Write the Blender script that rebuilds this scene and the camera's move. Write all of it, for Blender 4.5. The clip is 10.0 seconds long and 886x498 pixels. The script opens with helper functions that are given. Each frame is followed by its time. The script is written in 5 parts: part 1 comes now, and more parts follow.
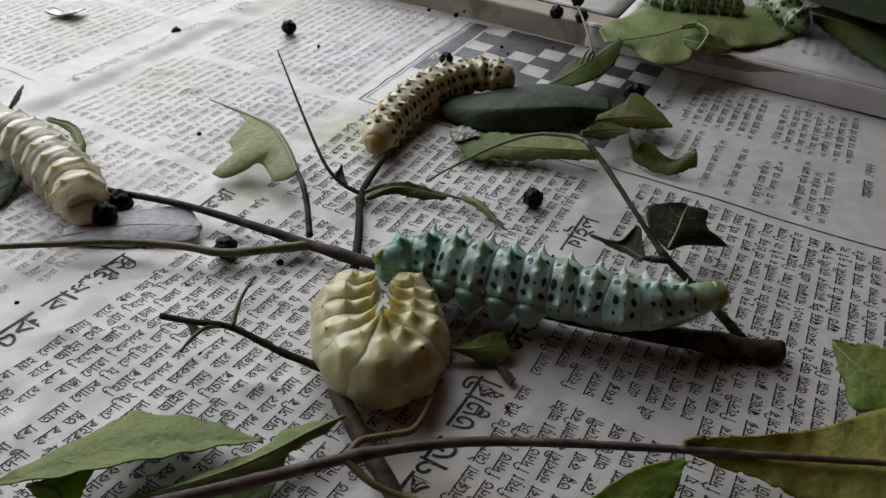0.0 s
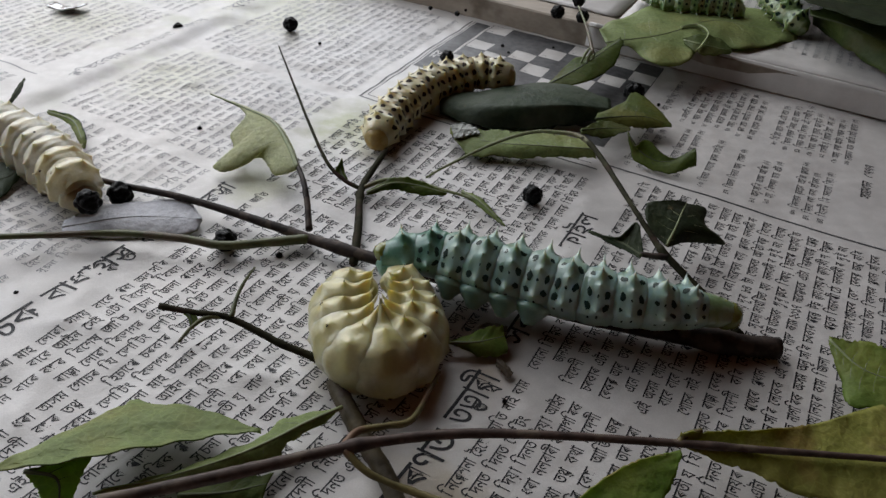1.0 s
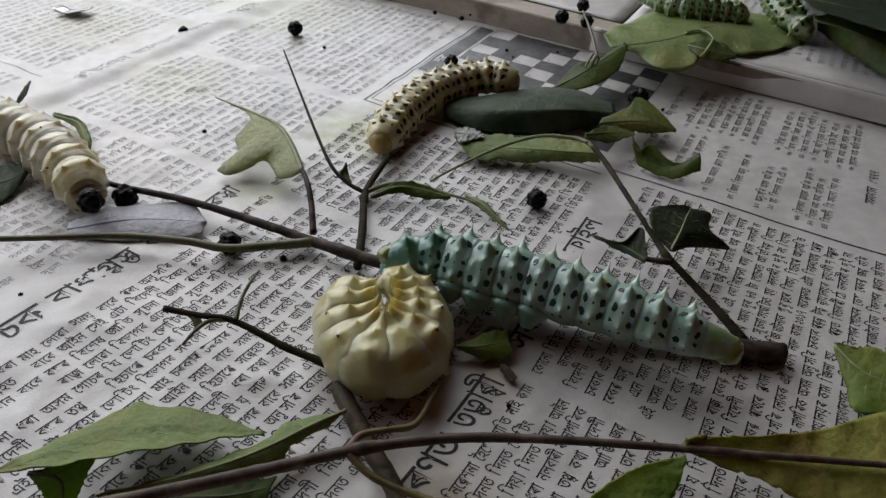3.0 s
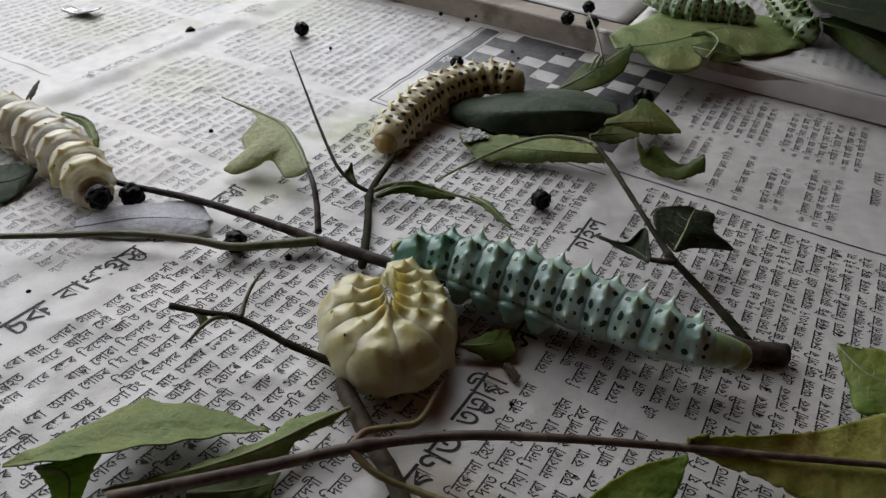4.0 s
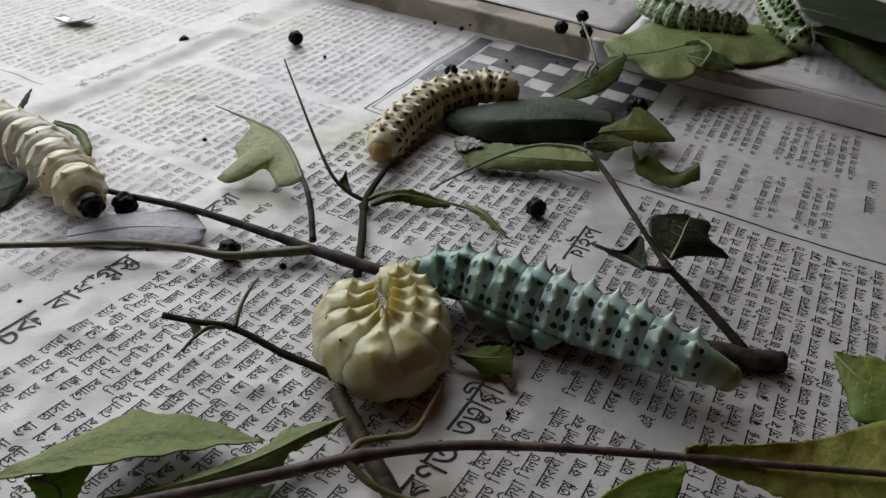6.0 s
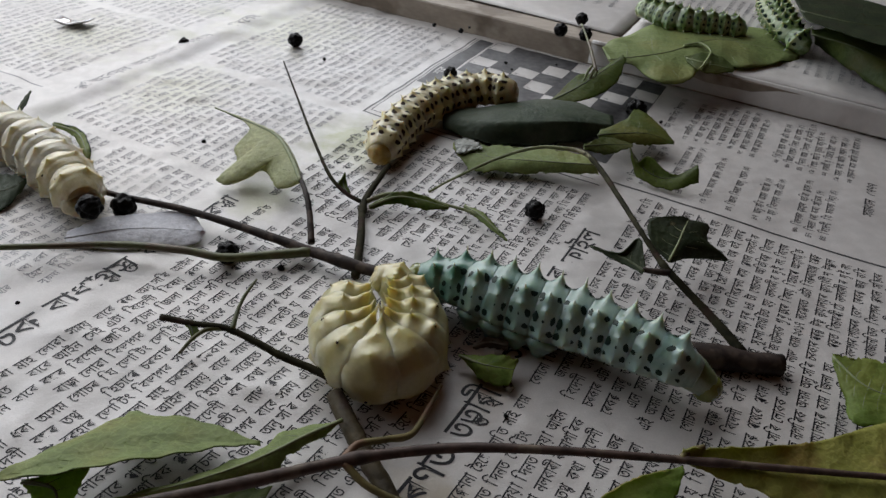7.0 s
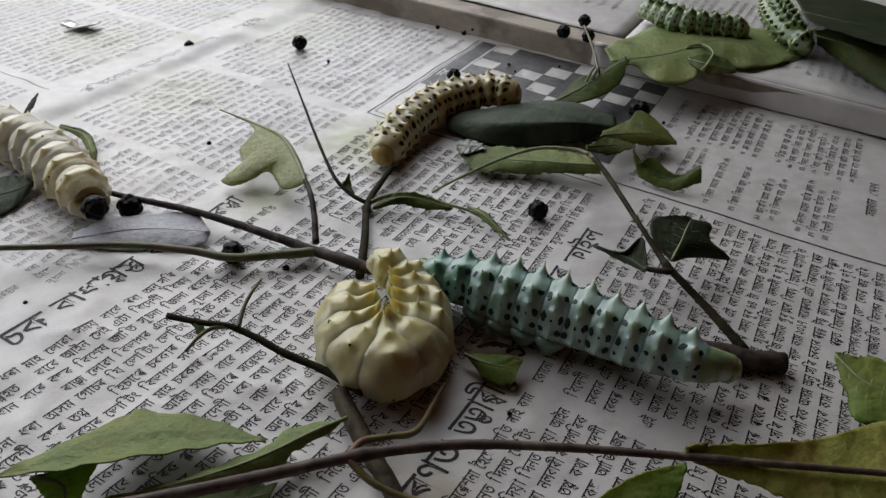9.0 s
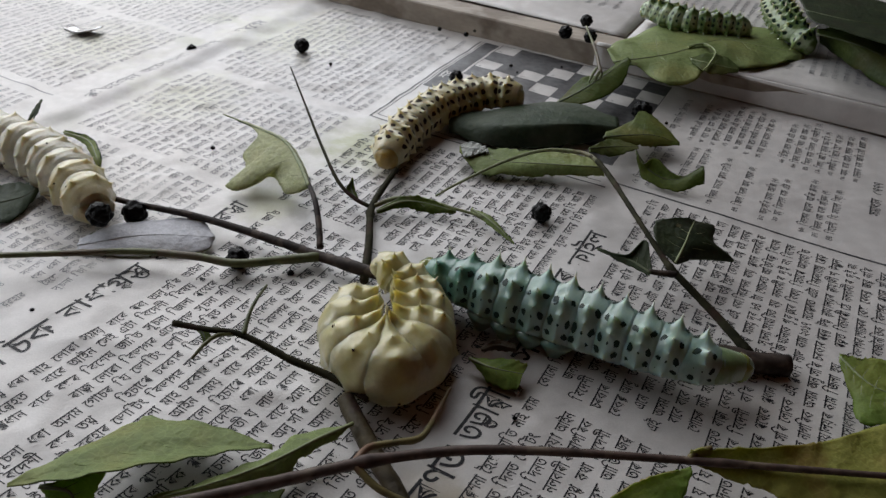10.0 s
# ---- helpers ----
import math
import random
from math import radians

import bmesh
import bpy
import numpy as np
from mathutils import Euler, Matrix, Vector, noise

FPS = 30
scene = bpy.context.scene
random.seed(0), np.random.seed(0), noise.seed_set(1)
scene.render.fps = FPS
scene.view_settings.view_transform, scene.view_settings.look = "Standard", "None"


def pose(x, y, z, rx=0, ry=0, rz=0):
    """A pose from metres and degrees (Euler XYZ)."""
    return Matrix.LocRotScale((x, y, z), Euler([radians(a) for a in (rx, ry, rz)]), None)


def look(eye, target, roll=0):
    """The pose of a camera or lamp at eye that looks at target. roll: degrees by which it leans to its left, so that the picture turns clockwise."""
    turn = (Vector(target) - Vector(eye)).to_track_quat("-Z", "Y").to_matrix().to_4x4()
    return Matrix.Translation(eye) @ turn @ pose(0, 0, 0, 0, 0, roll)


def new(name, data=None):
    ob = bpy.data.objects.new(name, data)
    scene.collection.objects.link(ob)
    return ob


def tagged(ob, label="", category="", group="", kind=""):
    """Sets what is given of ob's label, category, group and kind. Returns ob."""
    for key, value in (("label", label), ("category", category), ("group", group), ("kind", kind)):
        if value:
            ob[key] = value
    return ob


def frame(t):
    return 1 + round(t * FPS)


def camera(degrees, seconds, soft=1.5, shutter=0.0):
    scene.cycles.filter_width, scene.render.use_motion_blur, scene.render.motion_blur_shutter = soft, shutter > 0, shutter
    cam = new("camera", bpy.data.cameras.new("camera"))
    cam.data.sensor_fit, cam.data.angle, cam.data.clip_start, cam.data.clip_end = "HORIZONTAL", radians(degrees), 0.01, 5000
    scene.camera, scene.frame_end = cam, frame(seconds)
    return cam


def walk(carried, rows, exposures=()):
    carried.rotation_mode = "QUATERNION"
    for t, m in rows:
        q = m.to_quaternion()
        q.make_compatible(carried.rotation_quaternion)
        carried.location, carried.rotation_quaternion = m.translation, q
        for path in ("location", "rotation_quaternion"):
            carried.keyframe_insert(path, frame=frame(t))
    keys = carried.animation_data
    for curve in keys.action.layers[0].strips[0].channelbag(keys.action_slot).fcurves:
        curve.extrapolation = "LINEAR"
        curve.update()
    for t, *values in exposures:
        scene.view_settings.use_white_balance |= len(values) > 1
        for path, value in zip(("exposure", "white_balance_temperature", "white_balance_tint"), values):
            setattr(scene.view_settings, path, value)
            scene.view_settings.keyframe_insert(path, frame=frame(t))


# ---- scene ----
# ======== camera ========
cam = camera(62.4, 10.0)
PATH = [
    (0.0, (0.00037, 0.00115, 0.10127), (0.00056, 0.15856, -0.02210), 3.55),
    (0.5, (-0.00037, -0.00013, 0.10024), (-0.00039, 0.15714, -0.02332), 4.29),
    (1.0, (0.00046, -0.00021, 0.10014), (0.00089, 0.15770, -0.02260), 4.17),
    (1.5, (-0.00031, 0.00198, 0.09996), (0.00263, 0.15958, -0.02314), 4.31),
    (2.0, (0.00012, 0.00071, 0.10027), (0.00061, 0.15824, -0.02295), 4.13),
    (2.5, (0.00002, 0.00000, 0.10000), (0.00000, 0.15819, -0.02238), 4.24),
    (4.0, (0.00039, -0.00113, 0.10009), (-0.00144, 0.15770, -0.02145), 4.19),
    (4.5, (0.00036, -0.00172, 0.10041), (-0.00245, 0.15728, -0.02088), 4.10),
    (5.0, (0.00059, -0.00168, 0.10056), (-0.00222, 0.15728, -0.02078), 3.90),
    (5.5, (-0.00012, -0.00079, 0.09957), (-0.00033, 0.15894, -0.02078), 4.41),
    (7.0, (0.00050, -0.00060, 0.09952), (0.00002, 0.16016, -0.01946), 4.43),
    (7.5, (0.00010, -0.00125, 0.09903), (0.00002, 0.15918, -0.02039), 4.61),
    (8.0, (-0.00009, -0.00097, 0.09809), (0.00117, 0.15989, -0.02075), 5.03),
    (8.5, (-0.00007, -0.00123, 0.09884), (0.00008, 0.15968, -0.01994), 4.69),
    (9.0, (0.00062, -0.00185, 0.09949), (-0.00099, 0.15938, -0.01884), 4.08),
    (9.5, (0.00032, -0.00072, 0.10048), (-0.00088, 0.16017, -0.01832), 3.64),
    (10.0, (0.00030, -0.00134, 0.10086), (-0.00207, 0.15944, -0.01807), 3.50),
]
walk(cam, [(t, look(eye, target, roll)) for t, eye, target, roll in PATH])

# ======== world, window light, exposure ========
world = bpy.data.worlds.new("sky_world")
scene.world = world
world.use_nodes = True
wn = world.node_tree.nodes
sky = wn.new("ShaderNodeTexSky")
sky.sky_type, sky.sun_disc = "NISHITA", False
sky.sun_elevation, sky.sun_rotation = radians(35), radians(-30)
world.node_tree.links.new(sky.outputs[0], wn["Background"].inputs[0])
wn["Background"].inputs[1].default_value = 0.1

ROOM = Matrix.Rotation(radians(39.5), 4, "Z")      # the window wall stands askew to the view
WINDOW = (0.02, 0.60, 0.36)                         # centre of the window's opening, along the room's own axes
lamp = bpy.data.lights.new("window_daylight", "AREA")
lamp.shape, lamp.size, lamp.size_y, lamp.energy, lamp.color = "RECTANGLE", 1.16, 0.62, 5.25, (0.943, 0.967, 1.0)
lamp_ob = new("window_daylight", lamp)
lamp_ob.matrix_world = ROOM @ look((WINDOW[0], WINDOW[1] - 0.02, WINDOW[2]), (WINDOW[0], 0.0, WINDOW[2] - 0.25))
scene.view_settings.exposure = 0.0

# ======== helpers ========
MM = 0.001
THETA = radians(63.8)              # the way the printed rows run on the table
CU, SU = math.cos(THETA), math.sin(THETA)


def mm(p):
    return Vector(p) * MM


def part(name, bm, material, parent, label="", smooth=True):
    me = bpy.data.meshes.new(name)
    bm.to_mesh(me)
    bm.free()
    return part_of(name, me, material, parent, label, smooth)


def part_of(name, me, material, parent, label="", smooth=True):
    for m in material if isinstance(material, (list, tuple)) else [material]:
        me.materials.append(m)
    if smooth:
        me.polygons.foreach_set("use_smooth", [True] * len(me.polygons))
    ob = new(name, me)
    ob.parent = parent
    return tagged(ob, label)


def mesh_from(name, verts, faces):
    me = bpy.data.meshes.new(name)
    me.from_pydata([tuple(v) for v in verts], [], faces)
    me.update()
    return me


def spline(points, n, closed=False):
    """n + 1 places along a smooth curve through the points."""
    p = np.array(points, float)
    ends = np.vstack([2 * p[0] - p[1], p, 2 * p[-1] - p[-2]])
    gaps = np.sqrt(np.linalg.norm(np.diff(p, axis=0), axis=1)) + 1e-6
    at = np.r_[0, np.cumsum(gaps)] / gaps.sum()
    out = []
    for t in np.linspace(0, 1, n + 1):
        k = min(max(int(np.searchsorted(at, t, "right")) - 1, 0), len(p) - 2)
        s = (t - at[k]) / (at[k + 1] - at[k])
        a, b, c, d = ends[k:k + 4]
        out.append(0.5 * (2 * b + (c - a) * s + (2 * a - 5 * b + 4 * c - d) * s * s + (3 * b - a - 3 * c + d) * s ** 3))
    return np.array(out)


def even(points, n):
    """n + 1 places at even steps along the curve through the points."""
    p = spline(points, 200)
    run = np.r_[0, np.cumsum(np.linalg.norm(np.diff(p, axis=0), axis=1))]
    want = np.linspace(0, run[-1], n + 1)
    return np.stack([np.interp(want, run, p[:, k]) for k in range(3)], -1)


def tube(points, radii, sides=10, steps=None, rough=0.06, seed=0, knots=()):
    """A tapered, slightly knobbly stem through the points, in millimetres."""
    steps = steps or 7 * (len(points) - 1)
    path = spline(points, steps)
    rad = spline([(r, 0, 0) for r in radii], steps)[:, 0]
    rng = np.random.RandomState(seed)
    bm, rings = bmesh.new(), []
    first = Vector(path[1] - path[0]).normalized()
    side = Vector((0, 0, 1)) if abs(first.z) < 0.9 else Vector((1, 0, 0))
    for k, c in enumerate(path):
        along = Vector(path[min(k + 1, steps)] - path[max(k - 1, 0)]).normalized()
        side = (side - along * side.dot(along)).normalized()
        other = along.cross(side)
        swell = 1 + sum(h * math.exp(-((k / steps - at) / 0.02) ** 2) for at, h in knots)
        ring = []
        for j in range(sides):
            a = 2 * math.pi * j / sides
            r = float(rad[k] * swell * (1 + rough * rng.randn() * 0.6))
            ring.append(bm.verts.new((Vector(c) + r * (math.cos(a) * side + math.sin(a) * other)) * MM))
        rings.append(ring)
    for a, b in zip(rings, rings[1:]):
        for j in range(sides):
            bm.faces.new((a[j], a[(j + 1) % sides], b[(j + 1) % sides], b[j]))
    bm.faces.new(rings[0][::-1]), bm.faces.new(rings[-1])
    return bm


# ======== materials ========
def nodes_of(name):
    m = bpy.data.materials.new(name)
    m.use_nodes = True
    t = m.node_tree
    return m, t, t.nodes["Principled BSDF"]


def noise_node(t, scale, detail=4.0, stretch=(1, 1, 1), kind="Object"):
    co, mp, n = t.nodes.new("ShaderNodeTexCoord"), t.nodes.new("ShaderNodeMapping"), t.nodes.new("ShaderNodeTexNoise")
    mp.inputs["Scale"].default_value = stretch
    t.links.new(co.outputs[kind], mp.inputs[0])
    t.links.new(mp.outputs[0], n.inputs["Vector"])
    n.inputs["Scale"].default_value, n.inputs["Detail"].default_value = scale, detail
    return n.outputs["Fac"]


def ramp(t, fac, stops):
    r = t.nodes.new("ShaderNodeValToRGB")
    e = r.color_ramp.elements
    while len(e) < len(stops):
        e.new(0.5)
    for k, (at, c) in enumerate(stops):
        e[k].position, e[k].color = at, (*c, 1) if len(c) == 3 else c
    t.links.new(fac, r.inputs[0])
    return r.outputs[0]


def mixed(t, fac, a, b, blend="MIX"):
    m = t.nodes.new("ShaderNodeMix")
    m.data_type, m.blend_type = "RGBA", blend
    for slot, v in ((0, fac), (6, a), (7, b)):
        if isinstance(v, (int, float)):
            m.inputs[slot].default_value = v
        elif isinstance(v, tuple):
            m.inputs[slot].default_value = (*v, 1)
        else:
            t.links.new(v, m.inputs[slot])
    return m.outputs[2]


def bumped(t, bsdf, height, strength, distance):
    b = t.nodes.new("ShaderNodeBump")
    b.inputs["Strength"].default_value, b.inputs["Distance"].default_value = strength, distance
    t.links.new(height, b.inputs["Height"])
    t.links.new(b.outputs[0], bsdf.inputs["Normal"])


def surface(name, dark, light, scale=600, fine=3000, rough=0.6, bump=0.3, depth=0.0001, sss=0.0, sss_radius=(0.001, 0.0007, 0.0004),
            tint=None, tint_scale=120, tint_at=(0.52, 0.62), stretch=(1, 1, 1), spec=0.5):
    m, t, b = nodes_of(name)
    col = ramp(t, noise_node(t, scale, 5, stretch), [(0.3, dark), (0.7, light)])
    if tint:
        col = mixed(t, ramp(t, noise_node(t, tint_scale, 3), [(tint_at[0], (0, 0, 0)), (tint_at[1], (1, 1, 1))]), col, tint)
    col = mixed(t, 0.35, col, ramp(t, noise_node(t, fine, 3, stretch), [(0.3, (0.55, 0.55, 0.55)), (0.7, (1, 1, 1))]), "MULTIPLY")
    t.links.new(col, b.inputs["Base Color"])
    b.inputs["Roughness"].default_value = rough
    b.inputs["Specular IOR Level"].default_value = spec
    if sss:
        b.inputs["Subsurface Weight"].default_value = sss
        b.inputs["Subsurface Radius"].default_value = sss_radius
        b.inputs["Subsurface Scale"].default_value = 1.0
        b.inputs["Coat Weight"].default_value, b.inputs["Coat Roughness"].default_value = 0.45, 0.17
    bumped(t, b, noise_node(t, fine * 0.6, 5, stretch), bump, depth)
    return m


def paper_material():
    m, t, b = nodes_of("newsprint")
    co = t.nodes.new("ShaderNodeTexCoord")
    col = ramp(t, noise_node(t, 22, 4), [(0.3, (0.575, 0.55, 0.53)), (0.7, (0.675, 0.65, 0.62))])
    # grey show-through of the print on the back
    back = ramp(t, noise_node(t, 260, 2, (1, 1, 1)), [(0.42, (0.86, 0.86, 0.86)), (0.62, (1, 1, 1))])
    col = mixed(t, 0.55, col, back, "MULTIPLY")
    # green and brown juice stains where leaves and droppings lay
    for (x, y), size, tone, amount in (((-27, 181), 17, (0.30, 0.32, 0.13), 0.95), ((-46, 147), 9, (0.44, 0.46, 0.24), 0.6), ((-85, 205), 22, (0.50, 0.52, 0.30), 0.5),
                                       ((6, 101), 8, (0.25, 0.13, 0.06), 0.8), ((11, 92), 5, (0.3, 0.2, 0.1), 0.6), ((2, 66), 10, (0.40, 0.30, 0.12), 0.55),
                                       ((-62, 262), 30, (0.48, 0.50, 0.28), 0.5), ((-128, 240), 26, (0.48, 0.50, 0.28), 0.45), ((70, 60), 12, (0.45, 0.40, 0.28), 0.3), ((-98, 249), 7, (0.38, 0.40, 0.26), 0.7), ((-95, 274), 9, (0.42, 0.44, 0.30), 0.6), ((-112, 184), 6, (0.36, 0.37, 0.30), 0.6)):
        sub = t.nodes.new("ShaderNodeVectorMath")
        sub.operation = "DISTANCE"
        t.links.new(co.outputs["Object"], sub.inputs[0])
        sub.inputs[1].default_value = (x * MM, y * MM, 0)
        add = t.nodes.new("ShaderNodeMath")
        add.operation, add.inputs[1].default_value = "MULTIPLY_ADD", size * MM * 1.4
        t.links.new(noise_node(t, 160, 5), add.inputs[0])
        t.links.new(sub.outputs["Value"], add.inputs[2])
        near = ramp(t, add.outputs[0], [(0.0, (amount,) * 3), (size * MM * 0.9, (amount,) * 3), (size * MM * 1.75, (0, 0, 0))])
        col = mixed(t, near, col, tone)
    col = mixed(t, 0.3, col, ramp(t, noise_node(t, 4000, 3), [(0.3, (0.7, 0.7, 0.7)), (0.7, (1, 1, 1))]), "MULTIPLY")
    t.links.new(col, b.inputs["Base Color"])
    b.inputs["Roughness"].default_value = 0.40
    b.inputs["Specular IOR Level"].default_value = 1.0
    tall = mixed(t, 0.975, noise_node(t, 2500, 4), noise_node(t, 34, 3))
    bumped(t, b, tall, 0.6, 0.004)
    return m


PAPER = paper_material()
INK = surface("printing_ink", (0.012, 0.012, 0.014), (0.045, 0.045, 0.05), 900, 5000, 0.5, 0.1, spec=0.22)
INK_GREY = surface("worn_printing_ink", (0.03, 0.03, 0.032), (0.10, 0.10, 0.105), 500, 5000, 0.45, 0.1, spec=0.55)
# lightened ink and pale patches: window glare painted in, besides wear
INK_FAINT = surface("worn_glare_ink", (0.12, 0.12, 0.13), (0.28, 0.28, 0.29), 300, 4000, 0.42, 0.1, tint=(0.48, 0.48, 0.47), tint_scale=55, tint_at=(0.52, 0.66), spec=0.65)
WOOD = surface("planed_wood", (0.34, 0.29, 0.235), (0.50, 0.435, 0.36), 90, 900, 0.65, 0.5, 0.0004, tint=(0.24, 0.195, 0.15), tint_scale=60, stretch=(0.15, 1, 1))
TABLE = surface("table_wood", (0.12, 0.075, 0.045), (0.2, 0.13, 0.08), 30, 400, 0.55, 0.4, 0.0005)
# red chosen so the unseen room throws a warm fill on the paper
WALL = surface("warm_bounce_wall", (0.34, 0.105, 0.04), (0.42, 0.14, 0.055), 3, 60, 0.85, 0.3, 0.002)
BARK = surface("brown_bark", (0.018, 0.013, 0.011), (0.05, 0.035, 0.028), 350, 1500, 0.62, 0.5, 0.0002, tint=(0.085, 0.062, 0.05), tint_scale=260, spec=0.25)
BARK_GREY = surface("grey_green_bark", (0.020, 0.020, 0.012), (0.055, 0.052, 0.029), 350, 1500, 0.8, 0.6, 0.0003, tint=(0.055, 0.036, 0.028), tint_scale=150, spec=0.1)
BARK_RED = surface("reddish_bark", (0.045, 0.03, 0.025), (0.11, 0.075, 0.062), 350, 1500, 0.58, 0.5, 0.0002, tint=(0.15, 0.115, 0.085), tint_scale=200, spec=0.3)
BARK_OLIVE = surface("olive_brown_bark", (0.045, 0.034, 0.018), (0.10, 0.08, 0.042), 300, 1500, 0.6, 0.6, 0.0004, tint=(0.05, 0.03, 0.024), tint_scale=120, spec=0.25)
GREEN_STEM = surface("green_stem", (0.07, 0.085, 0.03), (0.16, 0.17, 0.07), 400, 2500, 0.5, 0.3, 0.0002, tint=(0.12, 0.09, 0.05), tint_scale=120)
PALE_STEM = surface("pale_green_stem", (0.16, 0.19, 0.08), (0.29, 0.32, 0.16), 400, 2500, 0.5, 0.3, 0.0002, tint=(0.17, 0.15, 0.08), tint_scale=120, spec=0.3)
PETIOLE = surface("yellow_brown_petiole", (0.10, 0.085, 0.03), (0.20, 0.165, 0.065), 400, 2500, 0.5, 0.3, 0.0002, tint=(0.16, 0.09, 0.05), tint_scale=120, spec=0.3)


def leaf_material(name, dark, light, tint, rough=0.5, tint_at=(0.5, 0.66), glow=(1.55, 1.75, 0.85), share=0.3):
    m = surface(name, dark, light, 160, 1000, rough, 0.6, 0.0008, tint=tint, tint_scale=70, tint_at=tint_at, spec=0.26)
    t = m.node_tree
    body, out = t.nodes["Principled BSDF"], t.nodes["Material Output"]
    # net of small veins and dry blotches
    co, cells = t.nodes.new("ShaderNodeTexCoord"), t.nodes.new("ShaderNodeTexVoronoi")
    cells.feature = "DISTANCE_TO_EDGE"
    cells.inputs["Scale"].default_value = 620
    t.links.new(co.outputs["Object"], cells.inputs["Vector"])
    net = ramp(t, cells.outputs["Distance"], [(0.0, (0.18,) * 3), (0.09, (0, 0, 0))])
    col = mixed(t, net, body.inputs["Base Color"].links[0].from_socket, tuple(min(1, 1.5 * c) for c in light))
    blotch = ramp(t, noise_node(t, 45, 6), [(0.54, (0, 0, 0)), (0.70, (0.5,) * 3)])
    col = mixed(t, blotch, col, tuple(0.6 * c for c in dark))
    dry = ramp(t, noise_node(t, 330, 4), [(0.66, (0, 0, 0)), (0.74, (0.55,) * 3)])
    col = mixed(t, dry, col, (0.16, 0.12, 0.06))
    t.links.new(col, body.inputs["Base Color"])
    through_light, both = t.nodes.new("ShaderNodeBsdfTranslucent"), t.nodes.new("ShaderNodeMixShader")
    warm = mixed(t, 1.0, body.inputs["Base Color"].links[0].from_socket, glow, "MULTIPLY")
    t.links.new(warm, through_light.inputs["Color"])
    both.inputs[0].default_value = share
    t.links.new(body.outputs[0], both.inputs[1])
    t.links.new(through_light.outputs[0], both.inputs[2])
    t.links.new(both.outputs[0], out.inputs["Surface"])
    return m


LEAF = leaf_material("leaf_upper", (0.06, 0.095, 0.018), (0.13, 0.165, 0.034), (0.17, 0.175, 0.042))
# base colour raised to carry the light shining through this leaf
LEAF_BACKLIT = leaf_material("leaf_backlit_pale", (0.52, 0.55, 0.33), (0.66, 0.68, 0.46), (0.60, 0.60, 0.38), 0.55, glow=(1.25, 1.3, 0.85), share=0.4)
LEAF_FRESH = leaf_material("leaf_fresh", (0.17, 0.27, 0.05), (0.27, 0.37, 0.09), (0.31, 0.35, 0.09), 0.5, share=0.5)
LEAF_PALE = leaf_material("leaf_underside", (0.19, 0.25, 0.08), (0.30, 0.37, 0.145), (0.30, 0.32, 0.11), 0.55)
LEAF_DARK = leaf_material("leaf_dark", (0.022, 0.034, 0.016), (0.05, 0.068, 0.030), (0.035, 0.04, 0.022), 0.6)
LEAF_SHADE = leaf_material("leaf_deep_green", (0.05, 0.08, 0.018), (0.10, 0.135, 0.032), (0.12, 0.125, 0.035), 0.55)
LEAF_YELLOW = leaf_material("leaf_yellowing", (0.24, 0.25, 0.055), (0.40, 0.38, 0.11), (0.34, 0.24, 0.08), 0.5, (0.56, 0.72))
LEAF_GREY = leaf_material("leaf_silver_back", (0.60, 0.61, 0.66), (0.74, 0.75, 0.80), (0.66, 0.67, 0.70), 0.5, glow=(1.0, 1.0, 1.1), share=0.05)
LEAF_DUSTY = leaf_material("leaf_dusty", (0.035, 0.06, 0.035), (0.075, 0.105, 0.06), (0.14, 0.165, 0.125), 0.55, (0.45, 0.7))
LEAF_OLIVE = leaf_material("leaf_olive", (0.07, 0.11, 0.018), (0.13, 0.175, 0.035), (0.13, 0.135, 0.035), 0.5, share=0.45)
SILK = surface("silk", (0.22, 0.24, 0.21), (0.55, 0.57, 0.53), 500, 1500, 0.35, 1.0, 0.0012)
VEIN = surface("leaf_vein", (0.19, 0.23, 0.10), (0.28, 0.32, 0.15), 500, 2500, 0.55, 0.2)
VEIN_DARK = surface("leaf_vein_dark", (0.06, 0.08, 0.03), (0.10, 0.12, 0.05), 500, 2500, 0.55, 0.2)
EDGE_BROWN = surface("leaf_dry_edge", (0.05, 0.035, 0.02), (0.10, 0.07, 0.04), 500, 2500, 0.7, 0.3)
FRASS = surface("dropping_black", (0.002, 0.002, 0.002), (0.006, 0.006, 0.006), 900, 3000, 0.38, 0.8, 0.0004, spec=0.13)
FOIL = surface("shiny_chip", (0.6, 0.6, 0.6), (0.8, 0.8, 0.8), 300, 1000, 0.18, 0.3)
FOIL.node_tree.nodes["Principled BSDF"].inputs["Metallic"].default_value = 0.7

SKIN = dict(rough=0.33, bump=0.25, depth=0.0003, sss=0.85, spec=0.42, sss_radius=(0.0026, 0.0021, 0.0013))
TIPS = dict(SKIN, sss=0.3)
CREAM = surface("cream_skin", (0.50, 0.46, 0.26), (0.63, 0.59, 0.39), 90, 1200, tint=(0.49, 0.45, 0.20), tint_scale=90, **SKIN)
CREAM_PALE = surface("pale_cream_skin", (0.56, 0.49, 0.29), (0.69, 0.63, 0.43), 130, 1800, tint=(0.66, 0.57, 0.33), tint_scale=90, **SKIN)
CREAM_TIP = surface("cream_tubercle", (0.62, 0.57, 0.34), (0.74, 0.69, 0.46), 300, 1800, **TIPS)
IVORY = surface("ivory_skin", (0.56, 0.525, 0.40), (0.68, 0.645, 0.53), 110, 1800, tint=(0.64, 0.60, 0.46), tint_scale=90, **SKIN)
